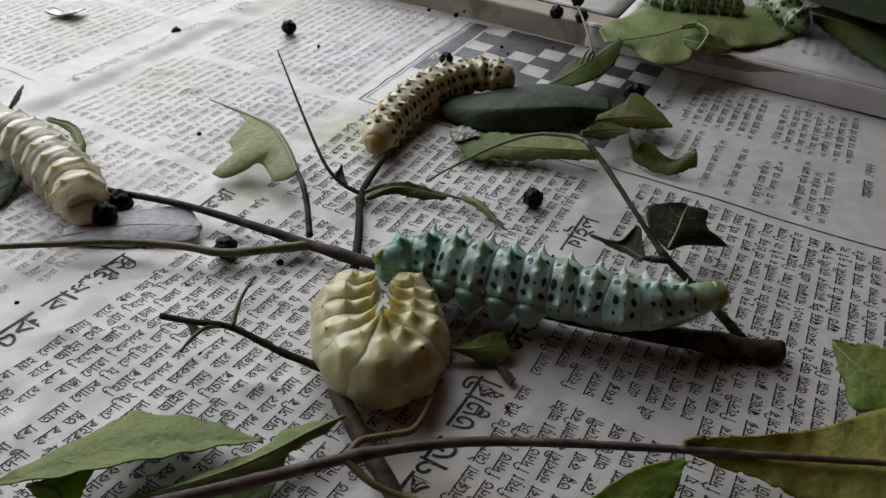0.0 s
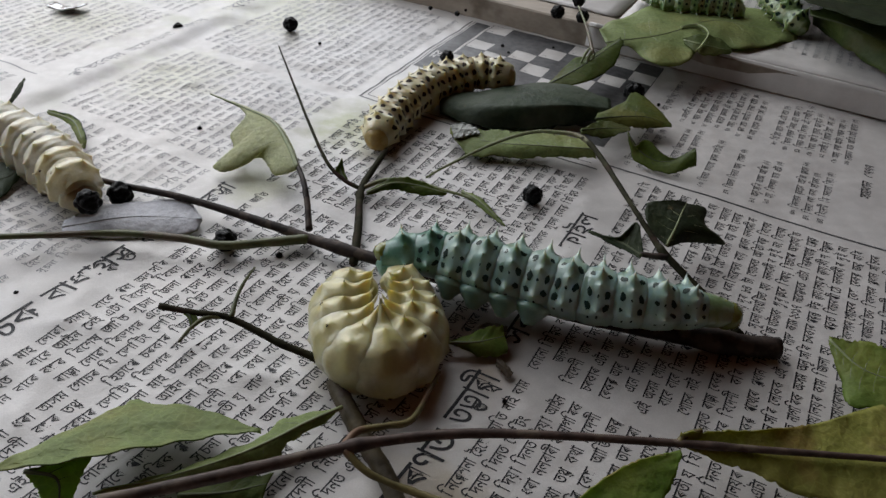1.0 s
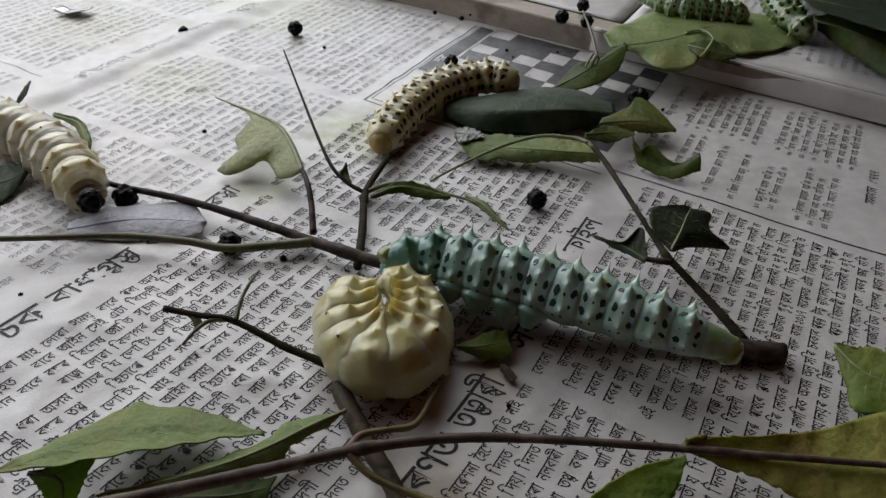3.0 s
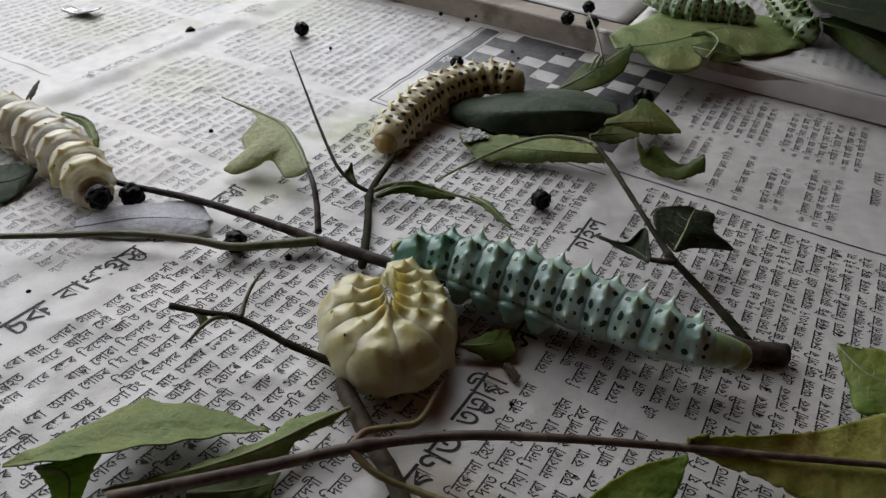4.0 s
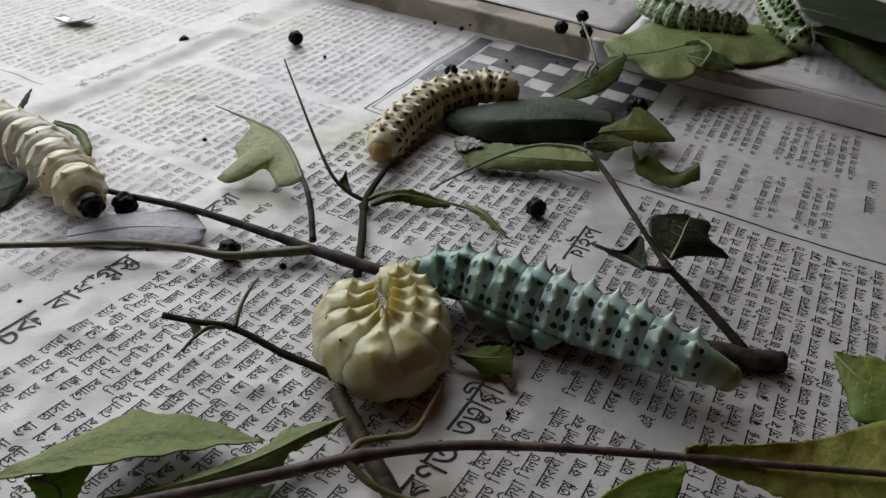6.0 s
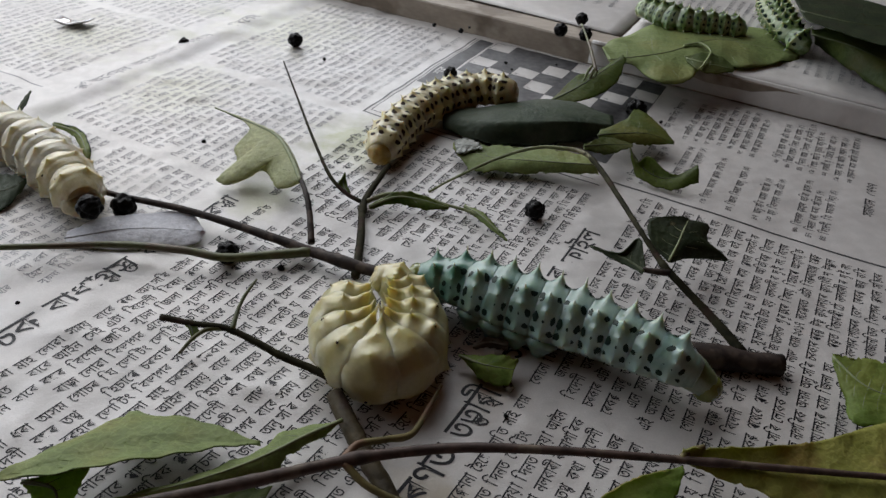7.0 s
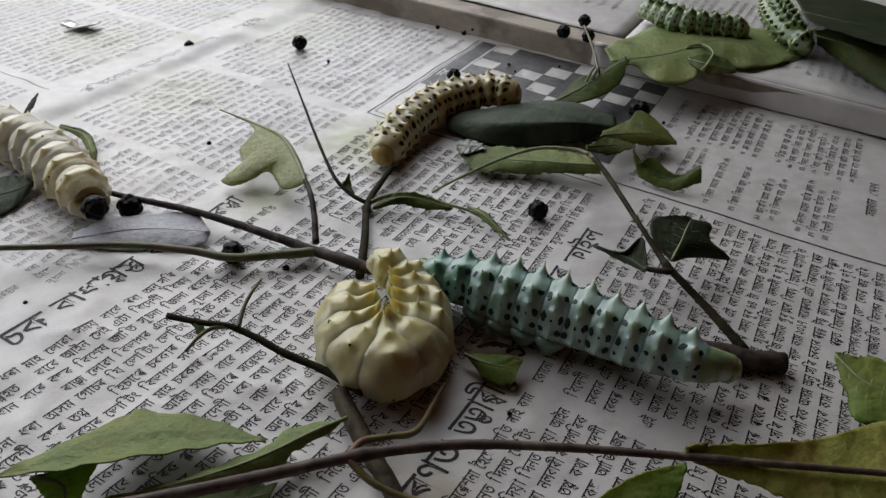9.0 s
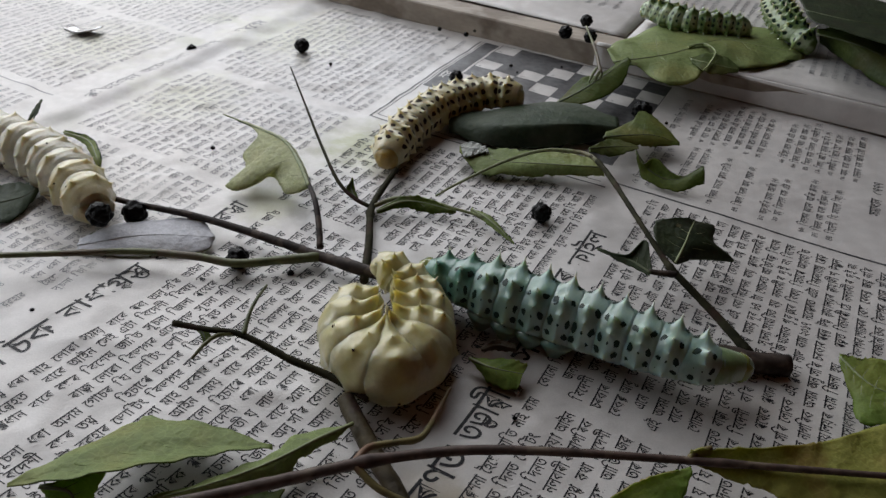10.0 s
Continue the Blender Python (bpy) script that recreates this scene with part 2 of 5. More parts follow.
TEAL = surface("teal_skin", (0.19, 0.315, 0.26), (0.29, 0.42, 0.365), 140, 1800, tint=(0.37, 0.485, 0.45), tint_scale=110, stretch=(3, 1, 1), **SKIN)
TEAL_DEEP = surface("deep_teal_skin", (0.075, 0.20, 0.15), (0.13, 0.285, 0.22), 140, 1800, tint=(0.20, 0.36, 0.29), tint_scale=110, **SKIN)


def banded(m, tone, inner, outer, much):
    """A ring's own marking: a coloured band round its middle, in millimetres from it."""
    t, b = m.node_tree, m.node_tree.nodes["Principled BSDF"]
    co, part_x, size = t.nodes.new("ShaderNodeTexCoord"), t.nodes.new("ShaderNodeSeparateXYZ"), t.nodes.new("ShaderNodeMath")
    t.links.new(co.outputs["Object"], part_x.inputs[0])
    size.operation = "ABSOLUTE"
    t.links.new(part_x.outputs["X"], size.inputs[0])
    rough = t.nodes.new("ShaderNodeMath")
    rough.operation, rough.inputs[1].default_value = "MULTIPLY_ADD", 1.0 * MM
    t.links.new(noise_node(t, 350, 3), rough.inputs[0])
    t.links.new(size.outputs[0], rough.inputs[2])
    near = ramp(t, rough.outputs[0], [(0.0, (much,) * 3), ((inner + 0.5) * MM, (much,) * 3), ((outer + 0.5) * MM, (0, 0, 0))])
    t.links.new(mixed(t, near, b.inputs["Base Color"].links[0].from_socket, tone), b.inputs["Base Color"])


TEAL_MID = surface("mid_teal_skin", (0.14, 0.265, 0.21), (0.22, 0.355, 0.295), 140, 1800, tint=(0.30, 0.43, 0.385), tint_scale=110, stretch=(3, 1, 1), **SKIN)
TEAL_LIME = surface("lime_teal_skin", (0.17, 0.26, 0.12), (0.27, 0.36, 0.20), 140, 1800, tint=(0.36, 0.45, 0.34), tint_scale=160, **SKIN)
MINT = surface("mint_tubercle", (0.56, 0.68, 0.58), (0.70, 0.78, 0.70), 300, 1800, **TIPS)
OLIVE_SKIN = surface("olive_head_skin", (0.17, 0.21, 0.045), (0.27, 0.29, 0.09), 260, 1800, rough=0.22, bump=0.2, depth=0.0002, sss=0.4)
banded(CREAM, (0.54, 0.50, 0.20), 0.4, 1.9, 0.65)
banded(CREAM_PALE, (0.62, 0.57, 0.28), 0.4, 1.8, 0.6)
banded(IVORY, (0.66, 0.63, 0.42), 0.5, 2.2, 0.65)
banded(TEAL, (0.41, 0.53, 0.455), 0.4, 1.7, 0.7)
banded(TEAL_MID, (0.34, 0.475, 0.40), 0.4, 1.7, 0.7)
SPOT = surface("dark_spot", (0.006, 0.020, 0.014), (0.018, 0.038, 0.028), 700, 3000, 0.5, 0.2, spec=0.2)
SPOT_BROWN = surface("brown_spot", (0.018, 0.012, 0.009), (0.05, 0.03, 0.02), 700, 3000, 0.5, 0.2, spec=0.15)
ORANGE_SKIN = surface("amber_skin", (0.38, 0.24, 0.06), (0.58, 0.43, 0.16), 200, 1800, **SKIN)
GREEN_SKIN = surface("green_skin", (0.085, 0.155, 0.04), (0.19, 0.275, 0.10), 160, 1800, tint=(0.40, 0.47, 0.30), tint_scale=150, **SKIN)
GREEN_TIP = surface("pale_green_tubercle", (0.42, 0.48, 0.32), (0.6, 0.64, 0.5), 300, 1800, **SKIN)


# ======== the room ========
def box_mesh(name, x0, y0, z0, x1, y1, z1, bevel=0.0):
    bm = bmesh.new()
    bmesh.ops.create_cube(bm, size=1, matrix=Matrix.Translation(((x0 + x1) / 2, (y0 + y1) / 2, (z0 + z1) / 2)) @ Matrix.Diagonal((x1 - x0, y1 - y0, z1 - z0, 1)))
    if bevel:
        bmesh.ops.bevel(bm, geom=bm.edges, offset=bevel, segments=2, affect="EDGES")
    return bm


def setting(name, bm, material, label, category):
    ob = tagged(part(name, bm, material, None, smooth=False), label, category, kind="structure")
    ob.matrix_world = ROOM
    return ob


wx0, wx1, wz0, wz1 = WINDOW[0] - 0.58, WINDOW[0] + 0.58, WINDOW[2] - 0.31, WINDOW[2] + 0.31
wy = WINDOW[1]
# unseen surfaces, added to enclose the window light and bounce it warm
setting("floor", box_mesh("floor", -1.8, -1.6, -0.80, 1.8, 0.61, -0.75), WALL, "plain unseen floor under the table, reddish for warm bounce light", "floor")
setting("ceiling", box_mesh("ceiling", -1.8, -1.6, 1.7, 1.8, 0.61, 1.8), WALL, "plain unseen ceiling, reddish for warm bounce light", "ceiling")
setting("wall_west", box_mesh("w", -1.9, -1.6, -0.8, -1.8, 0.61, 1.8), WALL, "plain unseen wall, reddish for warm bounce light", "wall")
setting("wall_east", box_mesh("w", 1.8, -1.6, -0.8, 1.9, 0.61, 1.8), WALL, "plain unseen wall, reddish for warm bounce light", "wall")
setting("wall_south", box_mesh("w", -1.9, -1.7, -0.8, 1.9, -1.6, 1.8), WALL, "plain unseen wall, reddish for warm bounce light", "wall")
north = bmesh.new()
for x0, z0, x1, z1 in ((-1.9, -0.8, wx0, 1.8), (wx1, -0.8, 1.9, 1.8), (wx0, -0.8, wx1, wz0), (wx0, wz1, wx1, 1.8)):
    bmesh.ops.create_cube(north, size=1, matrix=Matrix.Translation(((x0 + x1) / 2, wy + 0.06, (z0 + z1) / 2)) @ Matrix.Diagonal((x1 - x0, 0.1, z1 - z0, 1)))
setting("wall_north", north, WALL, "plain unseen wall with an open window, reddish for warm bounce light", "wall")
setting("table_top", box_mesh("t", -0.62, -0.25, -0.035, 0.62, 0.585, -0.004, 0.003), TABLE, "brown wooden table top under the newspapers", "table")


# ======== newspaper ========
def xy_of(u, v):
    """From the page (u along the rows, v down the page) to the table, in millimetres."""
    v = v - 0.0009 * (100 - np.clip(u, 10, 100)) ** 2      # the near part of the page is drawn askew
    return u * CU + v * SU, u * SU - v * CU


CREASES = (
    (-77.1, 95.1, -56.4, 99.3, 0.45, 1.3),
    (-94.9, 120.9, -55.6, 119.8, 0.30, 1.6),
    (-47.9, 90.1, -18.5, 86.2, 0.30, 1.5),
    (7.5, 97.1, 23.1, 80.2, 0.35, 1.4),
    (27.8, 97.7, 41.7, 81.3, 0.30, 1.3),
    (-88.0, 153.5, -67.6, 160.6, 0.50, 1.6),
    (-67.7, 80.2, -53.2, 73.2, 0.30, 1.2),
    (-37.6, 83.1, -21.7, 92.7, 0.30, 1.4),
    (65.9, 164.1, 117.5, 171.1, 0.25, 2.0),
    (-44.0, 215.0, -11.2, 265.7, 0.35, 2.0),
    (-87.9, 188.0, -59.7, 220.9, 0.45, 2.0),
)


def lift(x, y):
    """The height of the crumpled sheet over the table, in millimetres."""
    x, y = np.asarray(x, float), np.asarray(y, float)
    u, v = x * CU + y * SU, x * SU - y * CU
    h = 0.28 * np.sin(0.052 * x + 1.7 * np.sin(0.021 * y)) * np.sin(0.043 * y + 0.9 + 1.2 * np.sin(0.027 * x))
    h = h + 0.14 * np.sin(0.13 * x + 0.08 * y) * np.sin(0.11 * y - 0.05 * x + 2)
    h = h + 1.2 * np.exp(-((v + 189 + 2 * np.sin(u * 0.03)) / 5.0) ** 2) - 0.25 * np.exp(-((v + 181) / 3.0) ** 2)
    h = h + 0.5 * np.exp(-((u - 52 + 0.15 * v) / 2.5) ** 2) * (v < -80) + 0.35 * np.exp(-((u * 0.5 + v * 0.86 + 62) / 2.2) ** 2)
    left = 1 / (1 + np.exp((v + 95) / 14)) + 0.35
    h = h + left * 0.19 * np.sin(0.33 * x + 0.21 * y + 2.2 * np.sin(0.09 * y)) * np.sin(0.26 * y - 0.15 * x + 1.5 * np.sin(0.12 * x))
    h = h + left * 0.16 * np.abs(np.sin(0.11 * x - 0.19 * y + 1.8 * np.sin(0.05 * x + 0.03 * y)))
    for x0, y0, x1, y1, high, wide in CREASES:
        run = math.hypot(x1 - x0, y1 - y0)
        s = ((x - x0) * (x1 - x0) + (y - y0) * (y1 - y0)) / run
        d = ((x - x0) * (y1 - y0) - (y - y0) * (x1 - x0)) / run + 0.8 * np.sin(s * 0.3)
        h = h + high * np.exp(-np.abs(d) / wide) * np.clip(np.minimum(s, run - s) / 6, 0, 1)
    return h


def sheet_mesh(u0, u1, v0, v1, nu, nv, base, thick=0.12, height=lift):
    uu, vv = np.meshgrid(np.linspace(u0, u1, nu), np.linspace(v0, v1, nv), indexing="ij")
    x, y = xy_of(uu, vv)
    z = height(x, y) + base
    top = np.stack([x, y, z], -1).reshape(-1, 3) * MM
    low = np.stack([x, y, z - thick], -1).reshape(-1, 3) * MM
    n = nu * nv
    faces = []
    for i in range(nu - 1):
        for j in range(nv - 1):
            a, b, c, d = i * nv + j, i * nv + j + 1, (i + 1) * nv + j + 1, (i + 1) * nv + j
            faces.append((a, d, c, b))
            faces.append((n + a, n + b, n + c, n + d))
    rim = [i * nv for i in range(nu)] + [(nu - 1) * nv + j for j in range(1, nv)] + [i * nv + nv - 1 for i in range(nu - 2, -1, -1)] + [j for j in range(nv - 2, 0, -1)]
    for a, b in zip(rim, rim[1:] + rim[:1]):
        faces.append((a, n + a, n + b, b))
    return mesh_from("sheet", np.vstack([top, low]), faces)


newspaper = tagged(new("newspaper"), "creased grey newspaper spread over the table, printed in black", "newspaper")
part_of("sheet", sheet_mesh(-60, 262, -420, 160, 240, 420, 0.0), PAPER, newspaper, "crumpled newsprint sheet with green stains")

# ---- glyphs ----
GLYPHS = {}
font_curve = bpy.data.curves.new("glyph", "FONT")
font_ob = bpy.data.objects.new("glyph", font_curve)
scene.collection.objects.link(font_ob)
font_curve.resolution_u = 2
font_curve.offset = 0.008


def font_mesh(text):
    font_curve.body = text
    bpy.context.view_layer.update()
    ev = font_ob.evaluated_get(bpy.context.evaluated_depsgraph_get())
    me = ev.to_mesh()
    v = np.array([tuple(p.co) for p in me.vertices]).reshape(-1, 3)[:, :2]
    f = [tuple(p.vertices) for p in me.polygons]
    ev.to_mesh_clear()
    return v, f


def width_of(text):
    v, _ = font_mesh(text)
    return v[:, 0].max() - v[:, 0].min()


BAR = width_of("||")


def glyph(ch):
    if ch not in GLYPHS:
        v, f = font_mesh(ch)
        GLYPHS[ch] = (v, f, width_of("|" + ch + "|") - BAR)
    return GLYPHS[ch]


BEFORE, HASANTA = "িেৈ", "্"
MARKS = "ািীুূৃেৈোৌং্ঃঁ"


def clusters(word):
    out = []
    for ch in word:
        if out and (ch in MARKS or out[-1].endswith(HASANTA)):
            out[-1] += ch
        else:
            out.append(ch)
    return out


def word_mesh(word):
    """The outline of a word, one unit high, its head line at y = 0, and its width."""
    key = "=" + word
    if key in GLYPHS:
        return GLYPHS[key]
    pieces = []   # glyph, scale, dx, dy, advances
    x = 0.0
    for cl in clusters(word):
        base = [c for c in cl if c not in MARKS]
        signs = [c for c in cl if c in MARKS and c != HASANTA]
        split = [c for c in signs]
        if "ো" in split:
            split = ["ে", "া"]
        for s in split:
            if s in BEFORE:
                pieces.append((s, 1.0, x, 0.0))
                x += glyph(s)[2]
        for k, b in enumerate(base):
            if k == 0:
                pieces.append((b, 1.0, x, 0.0))
                step = glyph(b)[2]
            else:
                pieces.append((b, 0.62, x + 0.12, -0.16))
        x += step if base else 0
        for s in split:
            if s not in BEFORE:
                pieces.append((s, 1.0, x, 0.0))
                x += glyph(s)[2]
    vs, fs, n = [], [], 0
    for g, sc, dx, dy in pieces:
        v, f, _ = glyph(g)
        if len(v):
            vs.append(v * sc + (dx, dy))
            fs += [tuple(i + n for i in p) for p in f]
            n += len(v)
    GLYPHS[key] = (np.vstack(vs) - (0, 0.62), fs, x)
    return GLYPHS[key]


class Print:
    """Gathers words laid on the page, and makes one mesh of them."""

    def __init__(self, base=0.05, height=lift):
        self.v, self.f, self.n, self.base, self.height = [], [], 0, base, height

    def word(self, text, u, v, size, squeeze=1.0):
        """Sets a word with its head line at v and its start at u; returns where it ends."""
        p, f, w = word_mesh(text)
        uu, vv = u + p[:, 0] * size * squeeze, v - p[:, 1] * size
        x, y = xy_of(uu, vv)
        self.v.append(np.stack([x, y, self.height(x, y) + self.base], -1) * MM)
        self.f += [tuple(i + self.n for i in q) for q in f]
        self.n += len(p)
        return u + w * size * squeeze

    def strip(self, u0, v0, u1, v1, cut=1.6):
        """A printed bar between two opposite corners."""
        nu, nv = max(1, int(abs(u1 - u0) / cut)), max(1, int(abs(v1 - v0) / cut))
        uu, vv = np.meshgrid(np.linspace(u0, u1, nu + 1), np.linspace(v0, v1, nv + 1), indexing="ij")
        x, y = xy_of(uu.ravel(), vv.ravel())
        self.v.append(np.stack([x, y, self.height(x, y) + self.base], -1) * MM)
        w = nv + 1
        self.f += [(self.n + i * w + j, self.n + (i + 1) * w + j, self.n + (i + 1) * w + j + 1, self.n + i * w + j + 1) for i in range(nu) for j in range(nv)]
        self.n += len(x)

    def make(self, name, material, parent, label=""):
        return part_of(name, mesh_from(name, np.vstack(self.v), self.f), material, parent, label, smooth=False)


WORDS = ("গোচৰ কোনো তথ্য বিশেষ নলবাৰীৰ ন্যায়ালয়ৰ প্ৰধান সচিবৰ বিভাগৰ কৰা হয় আৰু এটা নিৰ্দেশনা বিষয় হিচাপে কেছ ৰেকৰ্ড জব্দ কৰি "
         "সন্দেহত জনসাধাৰণক ব্যৱহাৰ ভোটিং সূচনা পথেৰে এনে তাৰ বাবে সময় জাতি ধৰা পৰা বিদেশী ভাৰতীয় নাগৰিক লোকক আইন যি চিহ্নিত "
         "প্ৰকাশ লাভ আজি কথা অসম জিলা ৰাজ্য চৰকাৰ দিয়া লোৱা হৈছে নাই এই সেই অনুসৰি মতে পাছত সকলো বছৰ মাহ দিনত কাম").split()


def column(pr, u0, u1, v0, v1, pitch, size, seed, squeeze=0.68):
    rng = random.Random(seed)
    v = v0
    while v < v1:
        u = u0 + (4 if rng.random() < 0.1 else 0)
        full = rng.random() > 0.08
        room = (u1 if full else u1 - rng.random() * 0.4 * (u1 - u0)) - u
        line, used, misses = [], 0.0, 0
        while True:
            w = rng.choice(WORDS)
            wide = word_mesh(w)[2] * size * squeeze
            if used + wide > room:
                misses += 1
                if misses > 9:
                    break
                continue
            line.append((w, wide))
            used += wide + size * 0.3
        gap = size * 0.35
        if full and len(line) > 1:
            gap = min((room - sum(x[1] for x in line)) / (len(line) - 1), size * 1.6)
        for w, wide in line:
            pr.word(w, u, v + rng.uniform(-0.06, 0.06), size, squeeze)
            u += wide + gap
        v += pitch


ROW, SIZE = 3.48, 3.2
# columns under the left headline
for k, (u0, u1) in enumerate(((-22, 45.2), (46.2, 112), (116, 162))):
    pr = Print()
    column(pr, u0, u1, -103.5 if u1 < 120 else -106, -38.0, ROW, SIZE, 10 + k)
    tagged(pr.make("body_print", INK, newspaper), kind="stuff")
# columns under the right headline
pr = Print()
column(pr, 40, 89.5, -25.5, 62, ROW, SIZE, 21)
tagged(pr.make("body_print", INK, newspaper), kind="stuff")
READ = (("কোনো তথ্য কই ৰেকৰ্ড", -1.9), ("নিৰ্দেশনা ৰায় প্ৰধান নলবাৰীক", 1.6), ("দূৰ ৮৪ টা গোচৰত অতিৰিক্ত বিশেষ", 5.1), ("সংঘটিত হয় নলবাৰীৰ দুই নং বিশেষ", 8.5),
        ("ঘটনাক গুৰুত্বৰে বিষয় হিচাপে আখ্যায়িত", 12.0), ("২০১৭ নৱেম্বৰত এটা নিৰ্ভৰযোগ্য প্ৰেক্ষ", 15.5), ("পৰ্যন্ত উচ্চ ন্যায়ালয়ৰ ন্যায়াধীশ উজ্জ্বল", 19.0),
        ("পক্ষত বিচাৰপীঠে নলবাৰীৰ দুই নং", 22.4), ("গোচৰৰ কেছ ৰেকৰ্ড জব্দ কৰি", 25.9), ("ৰাজনৈতিক বিভাগৰ প্ৰধান সচিবৰ", 29.4))
pr = Print()
column(pr, 93, 169, -25.7, -4.0, ROW, SIZE, 22)
for line, v in READ:
    wide = sum(word_mesh(w)[2] * SIZE * 0.66 + 1.2 for w in line.split())
    u = 169.5 - wide
    for w in line.split():
        u = pr.word(w, u, v, SIZE, 0.66) + 1.2
    column(pr, 93, 169 - wide, v, v + 0.1, ROW, SIZE, int(v * 10) + 300)
column(pr, 93, 169, 32.9, 80, ROW, SIZE, 23)
tagged(pr.make("body_print", INK, newspaper), kind="stuff")
# headlines
for text, u0, u1, v, size in (("চিক", 44.5, 57.2, -113.6, 7.6), ("বাধাগ্ৰস্ত", 59.2, 79.0, -113.8, 7.0), ("কৰ্তৃপক্ষ", 82, 96, -113.8, 6.6), ("ব্যৱস্থা", 98.5, 110, -114.0, 6.6),
                              ("কাৰণত", 53, 72.0, -32.6, 7.2), ("তত্ত্বাৰ্থী", 74.6, 89.5, -33.0, 7.4), ("সকলৰ", 97, 117, -33, 7.0), ("ৰ", 124.0, 128.0, -35.0, 6.6), ("ফাইল", 130.6, 146.4, -34.3, 6.8)):
    pr = Print(base=0.06)
    pr.word(text, u0, v, size, (u1 - u0) / (word_mesh(text)[2] * size))
    pr.make("headline", INK, newspaper, "bold black headline lettering")
# clue lists beyond the rule
pr = Print()
pr.strip(171.6, -36, 172.3, 110)
rng = random.Random(5)
digits = "০১২৩৪৫৬৭৮৯"
for v in np.arange(-33, 21, 3.3):
    for u0, u1 in ((175, 206), (209, 243)):
        if rng.random() < 0.88:
            u = pr.word(rng.choice(digits) + rng.choice(digits), u0 + rng.uniform(0, 2), v, 2.3, 0.8) + 1.2
            while u < u1 - rng.uniform(6, 10):
                u = pr.word(rng.choice(WORDS), u, v, 3.0, 0.62) + 1.0
            pr.word("(" + rng.choice(digits) + ")", u, v, 2.3, 0.8)
column(pr, 176, 244, 34, 90, 3.4, 2.6, 29)
pr.make("clue_list", INK_GREY, newspaper, "small grey clue lists of a word puzzle")
pr = Print(base=0.06)
u = pr.word("সমাধান", 194.5, 25.2, 4.0, 0.78)
pr.word("৫৭৭৭", u + 3, 25.2, 4.0, 0.78)
pr.make("answer_line", INK, newspaper, "bold black line under the clue lists")
# word puzzle
pr, gr = Print(0.05), Print(0.06)
CELL, GU, GV = 8.0, 180.4, -104.4
for k in range(9):
    gr.strip(GU + k * CELL - 0.12, GV, GU + k * CELL + 0.12, GV + 8 * CELL)
    gr.strip(GU, GV + k * CELL - 0.12, GU + 8 * CELL, GV + k * CELL + 0.12)
DARK = ("10101101", "01101011", "11011010", "00110111", "10101011", "01011101", "11101110", "01110101")
for i, line in enumerate(DARK):
    for j, c in enumerate(line):
        if c == "1":
            one = Print(0.05)
            one.strip(GU + i * CELL, GV + j * CELL, GU + (i + 1) * CELL, GV + (j + 1) * CELL, 1.0)
            one.make("puzzle_square", INK_GREY, newspaper)
        else:
            gr.word(digits[(i * 3 + j) % 10], GU + i * CELL + 1, GV + j * CELL + 1.2, 2.2, 0.8)
pr.strip(196, -111.0, 243, -105.4, 1.2)
gr.strip(167.5, -113.2, 243, -112.6)
gr.strip(167.5, -113.2, 168.1, -38)
gr.strip(170.0, -111.8, 243, -111.5)
gr.strip(170.0, -111.8, 170.3, -40)
pr.make("puzzle_band", INK_GREY, newspaper, "black title band of a word puzzle")
tagged(gr.make("puzzle_grid", INK_GREY, newspaper, "thin lines and numbers of a word puzzle"), kind="stuff")
pr = Print(0.07)
pr.word("শব্দ", 205, -110.0, 5.0, 0.9)
pr.make("puzzle_title", PAPER, newspaper, "white title lettering on a black band")
# further columns, in fainter print: window glare and wear painted into the ink
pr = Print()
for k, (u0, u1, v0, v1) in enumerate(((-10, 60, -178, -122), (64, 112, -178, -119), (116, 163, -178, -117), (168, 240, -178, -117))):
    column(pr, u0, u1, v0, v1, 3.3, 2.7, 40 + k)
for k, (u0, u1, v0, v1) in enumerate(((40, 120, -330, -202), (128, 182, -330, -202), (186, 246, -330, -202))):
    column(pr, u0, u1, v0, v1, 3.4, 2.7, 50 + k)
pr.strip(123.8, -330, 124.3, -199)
tagged(pr.make("faint_print", INK_FAINT, newspaper, "grey print in narrow columns, paled for wear and window glare"), kind="stuff")
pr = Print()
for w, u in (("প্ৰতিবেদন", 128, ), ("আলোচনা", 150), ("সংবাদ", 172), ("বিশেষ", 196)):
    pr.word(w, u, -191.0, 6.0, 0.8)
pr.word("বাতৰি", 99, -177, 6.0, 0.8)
pr.make("faded_headline", INK_FAINT, newspaper, "headline along the fold, paled for wear and window glare")

# ======== raised board with its own sheet ========
BOARD_U, BOARD_H = 246.0, 8.3
board = tagged(new("wooden_board"), "low planed wooden board lying at the far side of the newspaper", "board")


def board_box(name, u0, u1, v0, v1, z0, z1, material, label=""):
    bm = bmesh.new()
    nv = 40
    rng = np.random.RandomState(3)
    rows = []
    for k in range(nv + 1):
        v = v0 + (v1 - v0) * k / nv
        e = 0.25 * math.sin(v * 0.05) + 0.1 * rng.randn()
        prof = ((u0 + e, z0), (u0 + e, z1 - 0.5), (u0 + e + 0.5, z1), (u1, z1), (u1, z0))
        rows.append([bm.verts.new(Vector((*xy_of(u, v), z)) * MM) for u, z in prof])
    for a, b in zip(rows, rows[1:]):
        for j in range(5):
            bm.faces.new((a[j], a[(j + 1) % 5], b[(j + 1) % 5], b[j]))
    bm.faces.new(rows[0][::-1]), bm.faces.new(rows[-1])
    return part(name, bm, material, board, label, smooth=False)


